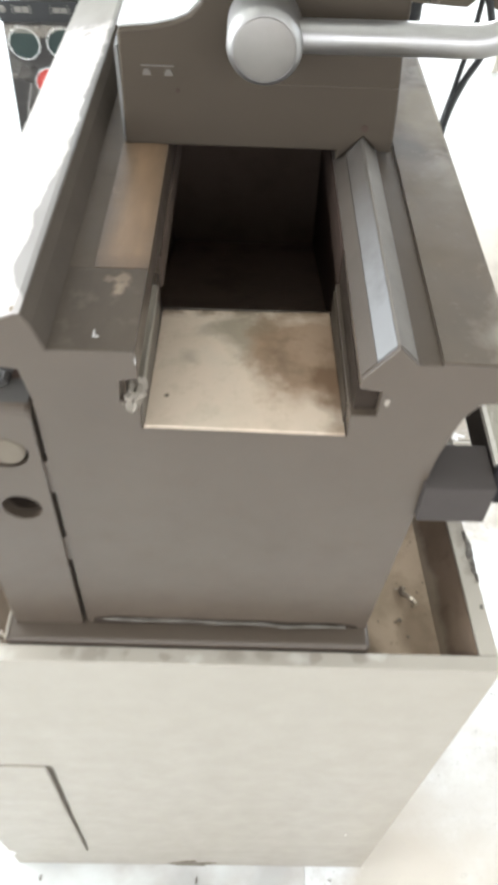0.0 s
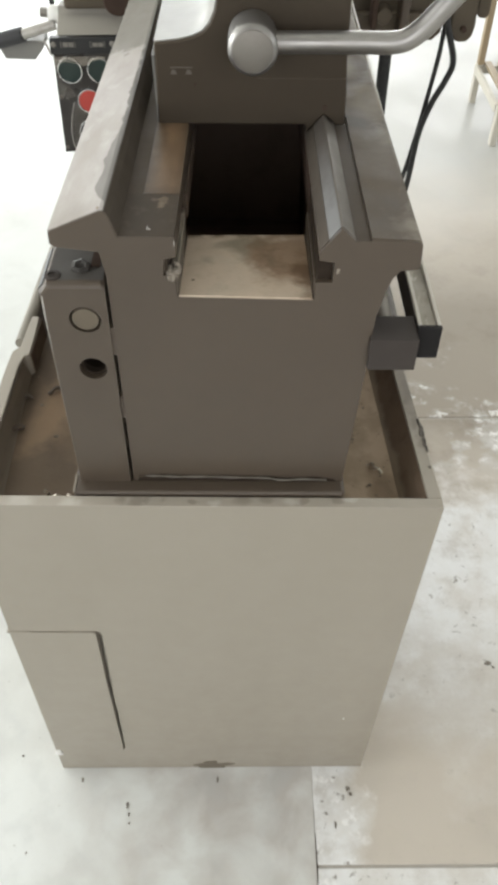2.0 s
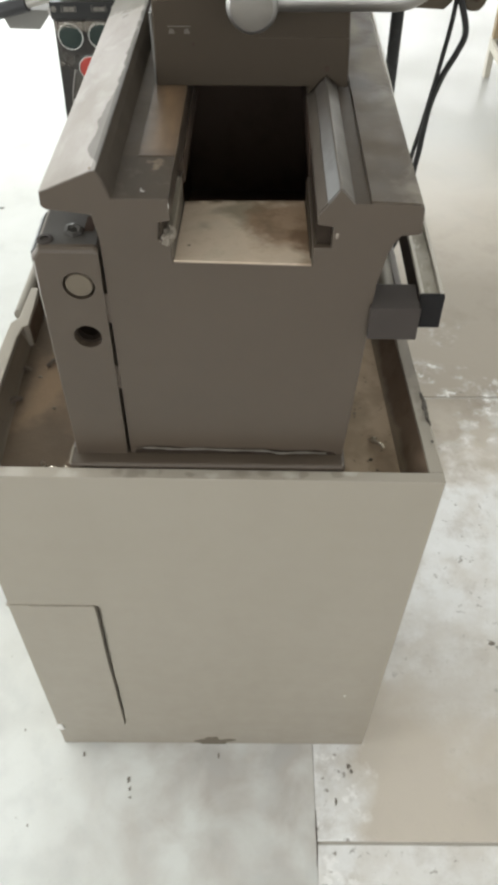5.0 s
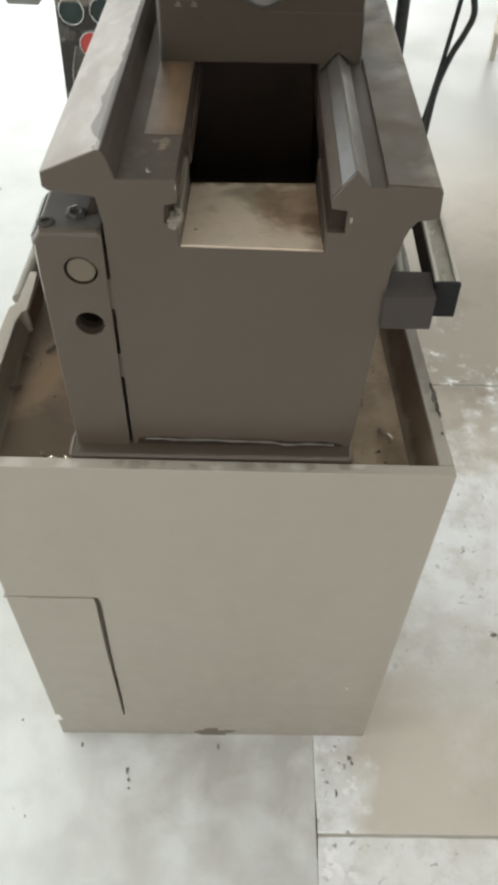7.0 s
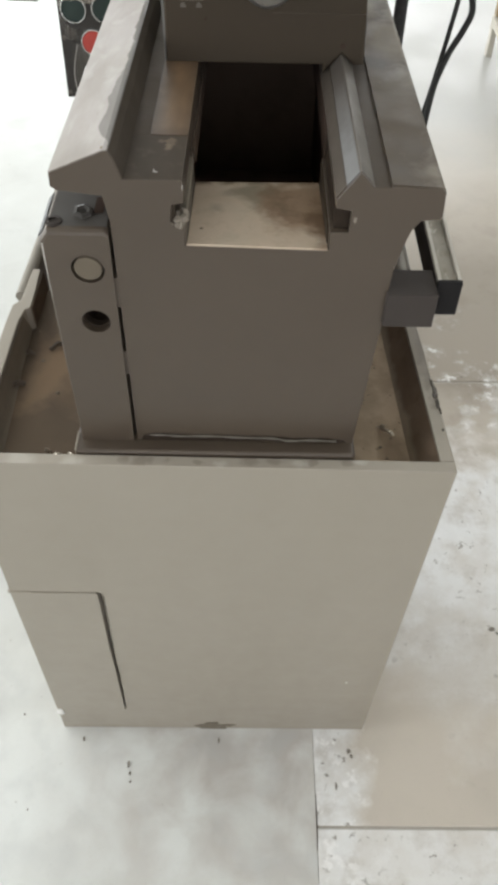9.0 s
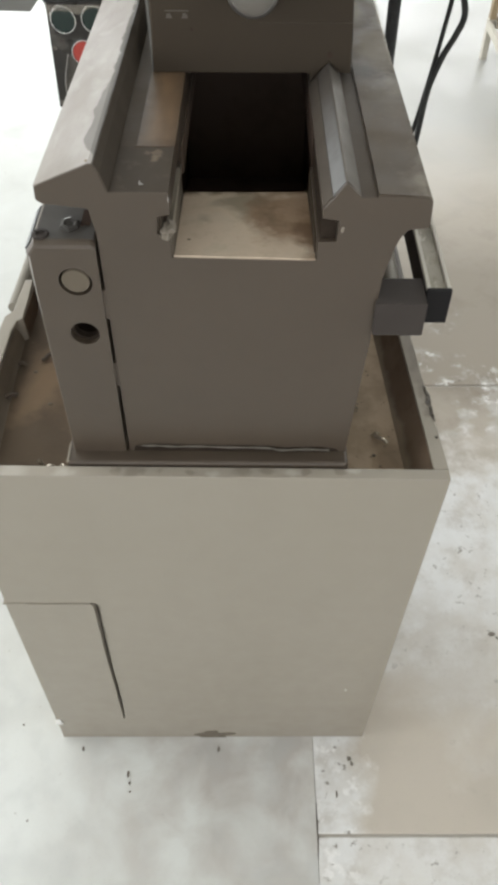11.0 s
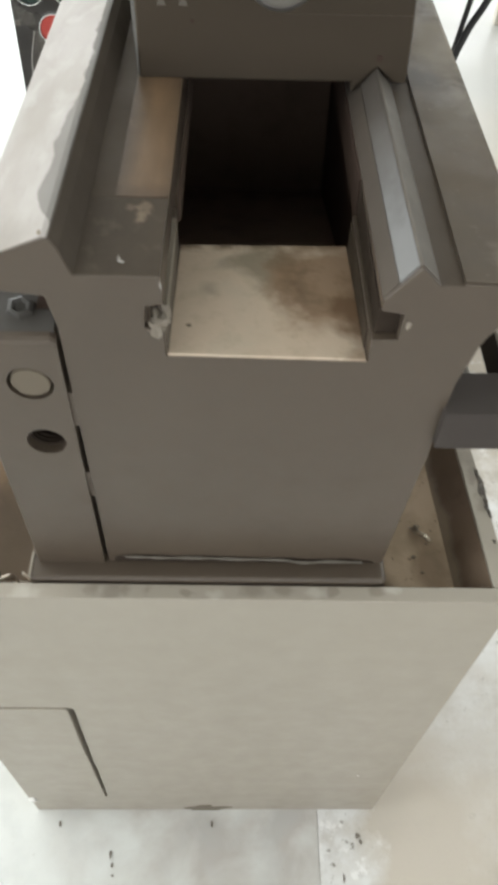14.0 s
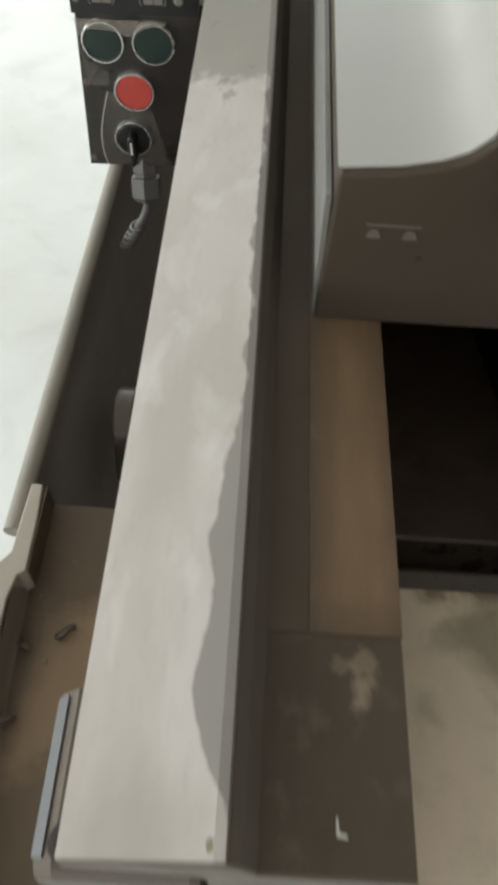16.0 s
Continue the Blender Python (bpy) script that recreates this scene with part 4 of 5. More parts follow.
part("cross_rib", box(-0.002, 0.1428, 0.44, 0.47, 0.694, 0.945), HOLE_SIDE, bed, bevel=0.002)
# dark plates just inside the pockets stand for the shade of their depth
part("pocket_shade", box(0.1284, 0.1397, 0.0355, 0.138, 0.9370, 0.9572), GAP, bed)
part("pocket_shade", box(0.0123, 0.0148, 0.0345, 0.138, 0.9430, 0.9570), SHADE_BROWN, bed)
# thin dark covers: shade on the flat ways put into their colour
part("flat_way", along([(-0.0183, FLAT - 0.001), (-0.0183, FLAT + 0.0002), (0.0222, FLAT + 0.0002), (0.0222, FLAT - 0.001)], FACE + 0.001, 0.0943), SHADED_FRONT, bed, "painted front of the flat slideway, darkened as in shade")
part("flat_way", along([(-0.0183, FLAT - 0.001), (-0.0183, FLAT + 0.0002), (-0.0057, FLAT + 0.0002), (-0.0057, FLAT - 0.001)], 0.0945, FAR), SHADE_BROWN, bed)
part("flat_way", along([(0.1548, 0.975), (0.1548, 0.9758), (0.1657, 0.9758), (0.1657, 0.975)], FACE + 0.001, FAR), SHADE_BROWN, bed)
part("foot", prism([(-0.0985, 0.0142), (0.168, 0.0142), (0.168, 0.12), (-0.0985, 0.12)], 0.665, 0.7035, "z"), GREY, bed, bevel=0.004)
# pale strip stands for the glint along the foot's left edge
part("foot_edge", box(-0.0984, -0.0962, 0.0150, 0.0380, 0.7030, 0.7040), ROUGH_EDGE, bed, "bed foot edge with its glint painted pale", bevel=0.0004)
part("foot_gap", prism([(-0.036, 0.7030), (0.160, 0.7030), (0.157, 0.7065), (0.14, 0.7098), (0.11, 0.7085), (0.09, 0.7108), (0.06, 0.7096), (0.035, 0.7112), (0.02, 0.7102), (0.0, 0.7125), (-0.02, 0.7122), (-0.034, 0.7098)], FACE - 0.0006, FACE + 0.002), GAP, bed, "dark open joint at the bed foot")
part("gasket", sweep(smooth_path([(-0.027, 0.0285, 0.7122), (-0.012, 0.028, 0.7126), (0.004, 0.0285, 0.7108), (0.03, 0.0285, 0.7112), (0.06, 0.028, 0.7105), (0.09, 0.0282, 0.7098), (0.105, 0.0275, 0.7072), (0.125, 0.0278, 0.7085), (0.150, 0.0285, 0.7066)], 6), lambda t: 0.0007 + 0.0006 * math.sin(t * 23) ** 2, 8), PUTTY, bed, smooth=True)

# end bracket beside the bed, with a pressed-in plug and a bore
bracket = thing("end_bracket", (-0.062, 0.05, 0.70), "grey painted end bracket with a steel plug and an empty bore", "bracket")
def bracket_outline(drop, inset):
    return [(-0.0860 + inset, 0.9295 - drop), (-0.0788 + inset * 0.5, 0.9385 - drop), (-0.0374, 0.9385 - drop), (-0.0342, 0.9360 - drop), (-0.0430, 0.7005), (-0.0932 + inset, 0.7005)]


bores = [circle(-0.0540, 0.9038, 0.0126), circle(-0.0557, 0.8523, 0.0116)]
bm = bmesh.new()
steps = [(FACE - 0.0015, 0.0046, 0.0018), (FACE - 0.0007, 0.0022, 0.0009), (FACE + 0.0012, 0.0007, 0.0003), (FACE + 0.0034, 0.0, 0.0), (0.084, 0.0, 0.0)]
for (ya, da, ia), (yb, db, ib) in zip(steps, steps[1:]):  # the front edge is rounded over
    prism(bracket_outline(da, ia), ya, yb, bm=bm, holes=bores, far=bracket_outline(db, ib))
bmesh.ops.remove_doubles(bm, verts=bm.verts, dist=1e-6)
inner = [y for y, _, _ in steps[1:-1]]
bmesh.ops.delete(bm, geom=[f for f in bm.faces if any(all(abs(v.co.y - y) < 1e-6 for v in f.verts) for y in inner)], context="FACES_ONLY")
part("body", bm, GREY, bracket)
part("plug", turned([(0, 0), (0, 0.0100), (0.001, 0.0108), (0.04, 0.0108), (0.04, 0)], (-0.0540, FACE - 0.0010, 0.9038), (0, 1, 0)), painted("plug_paint", (0.13, 0.108, 0.08), 0.55), bracket, "dull round steel plug", smooth=True)
part("bore_sleeve", turned([(0.005, 0.0115), (0.0055, 0.0098), (0.007, 0.0104), (0.0085, 0.0098), (0.010, 0.0104), (0.0115, 0.0098), (0.013, 0.0104), (0.03, 0.0100), (0.03, 0)], (-0.0557, FACE, 0.8523), (0, 1, 0)), GAP, bracket, "threaded sleeve in the bore", smooth=True)
for z0, z1, deep in ((0.866, 0.895, 0.0002), (0.790, 0.8175, 0.0011)):
    xa = -0.0342 - (0.9360 - z0) * 0.0374
    part("filler", prism([(xa - 0.0008, z0), (xa + 0.0042, z0), (xa + 0.0042 + (z1 - z0) * 0.037, z1), (xa - 0.0008 + (z1 - z0) * 0.037, z1)], FACE + deep, 0.05), GREY, bracket)
part("socket_screw", turned([(0, 0.0062), (0.0014, 0.0062), (0.0018, 0.0056), (0.0018, 0.0034), (0.0004, 0.0034), (0.0004, 0)], (-0.0745, 0.0385, 0.9386), (0, 0, 1), 20), BLOCK, bracket, smooth=True)
part("hex_bolt", turned([(0, 0.0080), (0.0008, 0.0088), (0.0010, 0.0078), (0.0030, 0.0075), (0.0040, 0.0050), (0.0026, 0.0030), (0.0026, 0)], (-0.0545, 0.0495, 0.9384), (0.10, -0.16, 1), 6), BOLT, bracket, "burred hexagon bolt")
# bluish strip paints the highlight the chamfer reflects
part("chamfer_highlight", prism([(-0.0870, 0.9298), (-0.0864, 0.9288), (-0.0823, 0.9336), (-0.0828, 0.9348)], 0.0345, 0.0825), CHAMFER, bracket, "bluish chamfer with its highlight painted on")
part("rubbed_edge", sweep(smooth_path([(-0.0836, FACE - 0.0009, 0.9268), (-0.0848, FACE - 0.0010, 0.905), (-0.0858, FACE - 0.0010, 0.880), (-0.0866, FACE - 0.0009, 0.856)], 5), lambda t: 0.0008 - 0.0006 * t, 8), LABEL_PALE, bracket, "paint rubbed pale along the corner", smooth=True)
part("top_face", box(-0.0780, -0.0352, 0.0335, 0.0830, 0.9378, 0.9388), TOP_BLUE, bracket, "bluish rubbed top face", bevel=0.0004)
part("top_slot", box(-0.047, -0.040, 0.050, 0.070, 0.9386, 0.9393), OIL_SHADE_DARK, bracket)

# ---- rack and feed rod on the bed's flank ----
rack_block = thing("feed_bearing_block", (0.19, 0.035, 0.85), "dark grey painted bearing block bolted to the bed flank", "bearing block")
part("body", box(0.1740, 0.2138, 0.0240, 0.0565, 0.8558, 0.8880), BLOCK, rack_block, bevel=0.0012)
part("web", prism([(0.160, 0.850), (0.178, 0.8566), (0.178, 0.875), (0.172, 0.884)], 0.031, 0.0475), BLOCK, rack_block)

rail = thing("feed_rail", (0.2205, 0.6, 0.865), "oily steel channel rail with pale worn edges", "machine rail")
part("web", box(0.2145, 0.2328, 0.0390, 1.4, 0.8630, 0.8880), BLOCK, rail)
part("edge", box(0.2145, 0.2176, 0.0394, 1.4, 0.8880, 0.8920), RAIL_EDGE, rail, "pale worn rail edge", bevel=0.0006)
part("edge", box(0.2300, 0.2331, 0.0394, 1.4, 0.8880, 0.8920), RAIL_EDGE, rail, "pale worn rail edge", bevel=0.0006)
part("oily_top", box(0.2177, 0.2299, 0.0396, 1.4, 0.8878, 0.8893), RAIL_TOP, rail)
part("end_cap", box(0.2141, 0.2336, 0.0350, 0.0392, 0.8600, 0.8922), END_CAP, rail, bevel=0.0008)
rod = thing("feed_rod", (0.19, 0.6, 0.86), "bright turned feed rod beside the bed", "rod")
part("shaft", turned([(0, 0), (0, 0.006), (1.35, 0.006), (1.35, 0)], (0.1950, 0.058, 0.868), (0, 1, 0), 20), ROD, rod, smooth=True)

# ---- tailstock ----
tail = thing("tailstock", (0.08, 0.33, 0.974), "grey painted lathe tailstock clamped on the bed", "tailstock")
SAD = 0.2255
base = [(-0.0045, 0.9710), (0.1285, 0.9710), (0.1285, 0.9635), (0.1442, 0.9805), (0.1550, 0.9708), (0.1635, 0.9708), (0.1630, 1.000), (0.1612, 1.03), (0.1610, 1.165), (0.150, 1.18), (0.02, 1.18), (0.0555, 1.10), (0.0535, 1.080), (0.0498, 1.064), (0.0450, 1.0545), (0.0390, 1.0485), (0.0310, 1.0450), (0.0180, 1.0420), (-0.0022, 1.0400)]
# the neck swells outwards above
base[10:12] = [(0.062, 1.18), (0.0585, 1.13)]
part("body", prism(base, SAD, 0.52), GREY_LIGHT, tail, bevel=0.0022)
# thin pale skin carries the shoulder's painted reflection
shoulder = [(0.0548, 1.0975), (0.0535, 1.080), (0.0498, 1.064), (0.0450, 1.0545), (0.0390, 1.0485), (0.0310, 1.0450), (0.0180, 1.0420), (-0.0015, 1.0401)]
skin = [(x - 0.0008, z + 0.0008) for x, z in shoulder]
part("shoulder", prism(shoulder + skin[::-1], SAD + 0.003, 0.519), SHOULDER, tail, "glossy shoulder of the casting, paled by painted reflection", smooth=True)
part("scale_mark", box(0.0098, 0.0290, SAD - 0.0005, SAD + 0.001, 1.0202, 1.0210), LABEL_DIM, tail)
for cx in (0.0128, 0.0256):
    bell = [(cx - 0.0026, 1.0150), (cx + 0.0026, 1.0150), (cx + 0.0020, 1.0172), (cx + 0.0010, 1.0188), (cx - 0.0010, 1.0188), (cx - 0.0020, 1.0172)]
    part("scale_foot", prism(bell, SAD - 0.0006, SAD + 0.001), LABEL_DIM, tail)
part("oil_hole", turned([(0, 0.0012), (0.0004, 0.0012), (0.0004, 0)], (0.0305, SAD - 0.0003, 1.0065), (0, -1, 0), 10), OIL_SHADE_DARK, tail)
part("oil_hole", turned([(0, 0.0022), (0.0004, 0.0022), (0.0004, 0)], (0.1445, SAD - 0.0003, 0.9870), (0, -1, 0), 12), OIL_SHADE_DARK, tail)
# brightness of the tailstock's left side, laid on as a pale strip
part("side_strip", box(-0.0052, -0.0032, SAD + 0.002, 0.519, 0.9722, 1.030), SIDE_PALE, tail)
part("split_line", box(0.085, 0.1612, SAD - 0.0004, SAD + 0.001, 1.0118, 1.0123), GREY, tail)
barrel_z = 1.205
part("barrel", turned([(0, 0.0), (0, 0.03), (0.004, 0.036), (0.30, 0.036), (0.30, 0)], (0.073, 0.21, barrel_z), (0, 1, 0), 40), GREY_LIGHT, tail, smooth=True)
part("spindle", turned([(0, 0), (0, 0.011), (0.16, 0.011), (0.16, 0)], (0.073, 0.052, barrel_z), (0, 1, 0), 20), STEEL, tail, smooth=True)
wheel = part("handwheel", turned([(0.004, 0.0555), (0.0, 0.057), (0.0, 0.069), (0.004, 0.0725), (0.016, 0.0725), (0.020, 0.069), (0.020, 0.057), (0.016, 0.0555), (0.004, 0.0555)], (0.073, 0.04, barrel_z), (0, 1, 0), 56), GREY_LIGHT, tail, "grey painted handwheel with a bright inner edge", smooth=True)
part("rim_edge", turned([(-0.0006, 0.0570), (-0.0008, 0.0550), (0.003, 0.0540), (0.003, 0.0550)], (0.073, 0.04, barrel_z), (0, 1, 0), 56), STEEL, wheel, smooth=True)
part("wheel_disc", turned([(0.010, 0.0), (0.010, 0.0556), (0.015, 0.0556), (0.015, 0.0)], (0.073, 0.04, barrel_z), (0, 1, 0), 40), CASTING, wheel, smooth=True)

# clamp lever: a turned hub with a bent bar
hub_c = (0.0808, 0.187, 1.0478)
lever = part("clamp_lever_hub", turned([(0.0008, 0), (0.0008, 0.0150), (0.0, 0.0166), (0.0006, 0.0178), (0.0028, 0.0197), (0.0050, 0.0203), (0.034, 0.0203), (0.0365, 0.0190), (0.0415, 0.0165), (0.0415, 0)], hub_c, (0, 1, 0), 48), STEEL, tail, "satin turned steel clamp hub", smooth=True)
part("hub_face", turned([(-0.0004, 0), (-0.0012, 0.0150), (-0.0006, 0.0162), (0.001, 0.0166), (0.001, 0)], hub_c, (0, 1, 0), 48), HUB_FACE, lever, "dull brownish hub face", smooth=True)
bar = smooth_path([(0.098, 0.203, 1.0492), (0.13, 0.203, 1.0494), (0.165, 0.203, 1.0496), (0.192, 0.203, 1.0496), (0.205, 0.2025, 1.0523), (0.216, 0.2020, 1.0603), (0.2255, 0.2015, 1.0708), (0.250, 0.200, 1.1008), (0.275, 0.199, 1.1308)], 6)
part("clamp_lever_bar", sweep(bar, 0.0086, 20), STEEL, tail, "bent satin steel lever bar", smooth=True)

SETTLE["slope"] = 0.0
# ---- carriage apron with the push-button station ----
apron = thing("carriage_apron", (-0.12, 0.68, 0.90), "grey-brown cast carriage apron above the switch box", "lathe carriage")
part("shelf", prism([(0.590, 0.9115), (0.596, 0.9150), (0.632, 0.9330), (0.636, 0.940), (0.66, 0.940), (0.66, 0.905), (0.592, 0.905)], -0.1720, -0.0720, "x"), painted("apron_paint", (0.33, 0.31, 0.27), 0.42), apron, bevel=0.0015)
part("body", prism([(-0.1600, 0.62), (-0.165, 0.66), (-0.165, 0.95), (-0.071, 0.95), (-0.071, 0.62)], 0.9406, 1.06, "z"), CASTING, apron, bevel=0.004)
part("boss", turned([(0, 0), (0, 0.016), (0.003, 0.018), (0.025, 0.018), (0.025, 0)], (-0.0880, 0.600, 0.956), (0, 1, 0), 28), OIL_SHADE_DARK, apron, smooth=True)
part("bridge", box(-0.0725, 0.20, 0.70, 0.95, 1.002, 1.06), CASTING, apron, bevel=0.003)
part("post", box(-0.1800, -0.1745, 0.63, 0.636, 0.944, 1.02), BLACK, apron)

# feed control lever on its cross shaft, further along the bed
control = thing("control_lever", (-0.2916, 1.2024, 0.7454), "control lever with a black rubber grip and a pale guard plate", "lever")
part("cross_shaft", turned([(0, 0), (0, 0.010), (0.2556, 0.010), (0.2556, 0)], (-0.2916, 1.2024, 0.7454), (1, 0, 0), 18), STEEL_DULL, control, smooth=True)
part("hub", turned([(0, 0), (0, 0.0147), (0.003, 0.017), (0.028, 0.017), (0.031, 0.0147), (0.031, 0)], (-0.2916, 1.2024, 0.7454), (-1, 0, 0.1), 24), WHITE, control, "white lever hub", smooth=True)
part("hub_nut", turned([(0, 0), (0, 0.0093), (0.0155, 0.0093), (0.0155, 0)], (-0.3226, 1.2024, 0.75), (-1, 0, 0.1), 6), PALE, control)
part("lever_bar", sweep([(-0.3103, 1.1869, 0.733), (-0.349, 1.1822, 0.7244), (-0.3784, 1.1791, 0.7175)], 0.0096, 16), STEEL_DULL, control, smooth=True)
part("grip", sweep(smooth_path([(-0.3753, 1.1791, 0.7182), (-0.3816, 1.1791, 0.7167), (-0.4188, 1.1776, 0.7089), (-0.5118, 1.176, 0.688), (-0.535, 1.176, 0.6826)], 4), lambda t: 0.0142 if 0.05 < t < 0.96 else 0.0116, 18), RUBBER, control, "black rubber lever grip", smooth=True)
part("guard_plate", prism([(-0.4311, 0.6903), (-0.4234, 0.6694), (-0.3629, 0.6671), (-0.3413, 0.6903), (-0.3405, 0.702), (-0.3955, 0.7058)], 1.1853, 1.2353), painted("guard_paint", (0.22, 0.215, 0.2), 0.45), control, bevel=0.0015)
part("link", sweep([(-0.3382, 1.1838, 0.7066), (-0.332, 1.1807, 0.6927), (-0.3258, 1.1791, 0.6772)], 0.0025, 8), STEEL_DULL, control, smooth=True)

station = thing("push_button_station", (-0.135, 0.62, 0.77), "black push-button box with peeling film, two green and one red button", "control box")
BY = 0.5880
face = [(-0.1765, 0.8985), (-0.0850, 0.8985), (-0.0930, 0.7690), (-0.1850, 0.7670)]
part("box", prism(face, BY + 0.003, 0.655), OIL_SHADE_DARK, station, bevel=0.003)
part("front_plate", prism([(-0.1775, 0.8985), (-0.0845, 0.8985), (-0.0925, 0.7685), (-0.1855, 0.7665)], BY, BY + 0.003), PANEL, station, bevel=0.0006)
strip = part("label_strip", prism([(-0.1790, 0.9190), (-0.0840, 0.9190), (-0.0845, 0.8990), (-0.1795, 0.8990)], BY - 0.002, BY + 0.008), BLACK, station, "black legend strip with worn pale legends", bevel=0.0008)
for cx in (-0.1745, -0.0985):
    part("screw", turned([(0, 0.0036), (0.0010, 0.0030), (0.0014, 0.0012), (0.0008, 0.0008), (0.0008, 0)], (cx, BY - 0.002, 0.9110), (0, -1, 0), 16), PALE, strip, smooth=True)
for cx, k in ((-0.1555, 0), (-0.1175, 1)):
    for dx, w in ((-0.0055, 0.0012), (-0.0022, 0.0022), (0.0018, 0.0010), (0.0048, 0.0024)):
        part("legend_bar", box(cx + dx - w, cx + dx + w, BY - 0.0026, BY - 0.0019, 0.9080, 0.9136 - 0.0008 * k), PALE, strip)


for cx in (-0.1555, -0.1175):
    for sgn in (-1, 1):
        bend = [(cx + sgn * (0.0078 + 0.0016 * math.cos(radians(a))), BY - 0.0024, 0.9109 + 0.0040 * math.sin(radians(a))) for a in range(-80, 81, 20)]
        part("legend_bracket", sweep(bend, 0.0004, 6), PALE, strip)


def push_button(cx, cz, mat, label):
    ring = part("bezel", turned([(0, 0.0166), (0.0035, 0.0166), (0.0048, 0.0160), (0.0048, 0.0151), (0.002, 0.0148)], (cx, BY, cz), (0, -1, 0), 36), CHROME, station, smooth=True)
    part("button", turned([(0.0, 0.0147), (0.0034, 0.0147), (0.0042, 0.0138), (0.0045, 0.0)], (cx, BY, cz), (0, -1, 0), 32), mat, ring, label, smooth=True)
    return ring


push_button(-0.1585, 0.8790, GREEN, "dark green push button")
push_button(-0.1195, 0.8790, GREEN, "dark green push button")
push_button(-0.1385, 0.8390, RED, "red push button")
sel = part("bezel", turned([(0, 0.0162), (0.0035, 0.0162), (0.0046, 0.0157), (0.0046, 0.0148), (0.002, 0.0145)], (-0.1440, BY, 0.7960), (0, -1, 0), 36), CHROME, station, smooth=True)
part("selector_base", turned([(0.0, 0.0144), (0.004, 0.0144), (0.005, 0.0134), (0.005, 0)], (-0.1440, BY, 0.7960), (0, -1, 0), 32), BLACK, sel, smooth=True)
part("selector_knob", prism([(-0.1472, 0.8030), (-0.1440, 0.8062), (-0.1408, 0.8030), (-0.1412, 0.7800), (-0.1440, 0.7755), (-0.1468, 0.7800)], BY - 0.016, BY - 0.004), BLACK, sel, "black selector knob with a white pointer", bevel=0.0012)
part("pointer", box(-0.1447, -0.1433, BY - 0.0166, BY - 0.0158, 0.7895, 0.8010), WHITE, sel)
for cx, cz in ((-0.1770, 0.8440), (-0.0905, 0.8430), (-0.1815, 0.7735), (-0.0965, 0.7745)):
    part("screw", turned([(0, 0.0030), (0.0008, 0.0025), (0.0011, 0.0008), (0.0007, 0)], (cx, BY, cz), (0, -1, 0), 14), LABEL_DIM, station, smooth=True)
# film that peels away from the panel
bm = bmesh.new()
grid = []
for i in range(11):
    row = []
    for j in range(13):
        u, v = i / 10, j / 12
        left = -0.1610 - 0.0095 * math.sin((1 - v) * 0.72 * math.pi)
        x = left + (-0.114 - 0.016 * v - left) * u
        z = 0.7705 + 0.066 * v
        lift = 0.005 * max(0.0, 1 - u * 2.2) * math.sin(min(1.0, v * 1.1 + 0.15) * math.pi) ** 0.5
        row.append(bm.verts.new((x, BY - 0.0012 - lift - 0.0006 * math.sin(9 * u + 4 * v), z)))
    grid.append(row)
film_highlight = [v.co.copy() for v in grid[0]]
for a, b in zip(grid, grid[1:]):
    for j in range(12):
        bm.faces.new((a[j], a[j + 1], b[j + 1], b[j]))
film = part("film", bm, FILM, station, "peeling clear protective film", smooth=True)
# pale line paints the highlight along the film's lifted edge
part("film_highlight", sweep(film_highlight, 0.0005, 6), LABEL_PALE, film, smooth=True)
bm = bmesh.new()
vs = [bm.verts.new((x, BY - 0.0055, z)) for x, z in ((-0.1775, 0.8975), (-0.1080, 0.8970), (-0.1095, 0.8945), (-0.1250, 0.8915), (-0.1330, 0.8870), (-0.1385, 0.8850), (-0.1480, 0.8890), (-0.1600, 0.8900), (-0.1690, 0.8895), (-0.1765, 0.8845))]
bm.faces.new(vs)
part("film", bm, FILM_PALE, station, "protective film, paled by painted reflection")
bm = bmesh.new()
vs = [bm.verts.new((x, BY - 0.0014, z)) for x, z in ((-0.1775, 0.8760), (-0.1745, 0.8640), (-0.1660, 0.8585), (-0.1590, 0.8540), (-0.1580, 0.8440), (-0.1660, 0.8420), (-0.1760, 0.8430))]
bm.faces.new(vs)
part("film", bm, FILM, station, "peeling clear protective film")
gland = part("cable_gland", turned([(0, 0.0090), (0, 0.0118), (0.016, 0.0118), (0.0175, 0.0105), (0.0195, 0.0105), (0.021, 0.0140), (0.038, 0.0140), (0.0405, 0.0118), (0.043, 0.009), (0.043, 0)], (-0.139, 0.600, 0.7715), (0.03, -0.42, -1), 6), GLAND, station, "grey cable gland")
part("conduit", sweep(smooth_path([(-0.1375, 0.583, 0.732), (-0.1385, 0.582, 0.724), (-0.1430, 0.582, 0.713), (-0.1500, 0.583, 0.700), (-0.1600, 0.586, 0.680)], 5), 0.0042, 12), GLAND, station, smooth=True)
coil = []
for k in range(97):
    t = k / 96
    a = t * math.tau * 5
    c = Vector((-0.1475, 0.5825, 0.706)).lerp(Vector((-0.1640, 0.587, 0.674)), t)
    coil.append(c + Vector((math.cos(a), math.sin(a) * 0.8, 0.25 * math.cos(a))) * 0.0066)
part("strain_relief", sweep(coil, 0.0019, 8), GLAND, station, "coiled wire strain relief", smooth=True)

# bracket ear that hangs in the chip pan
ear = thing("bracket_ear", (-0.142, 0.40, 0.522), "round-topped grey bracket ear in the chip pan", "bracket")
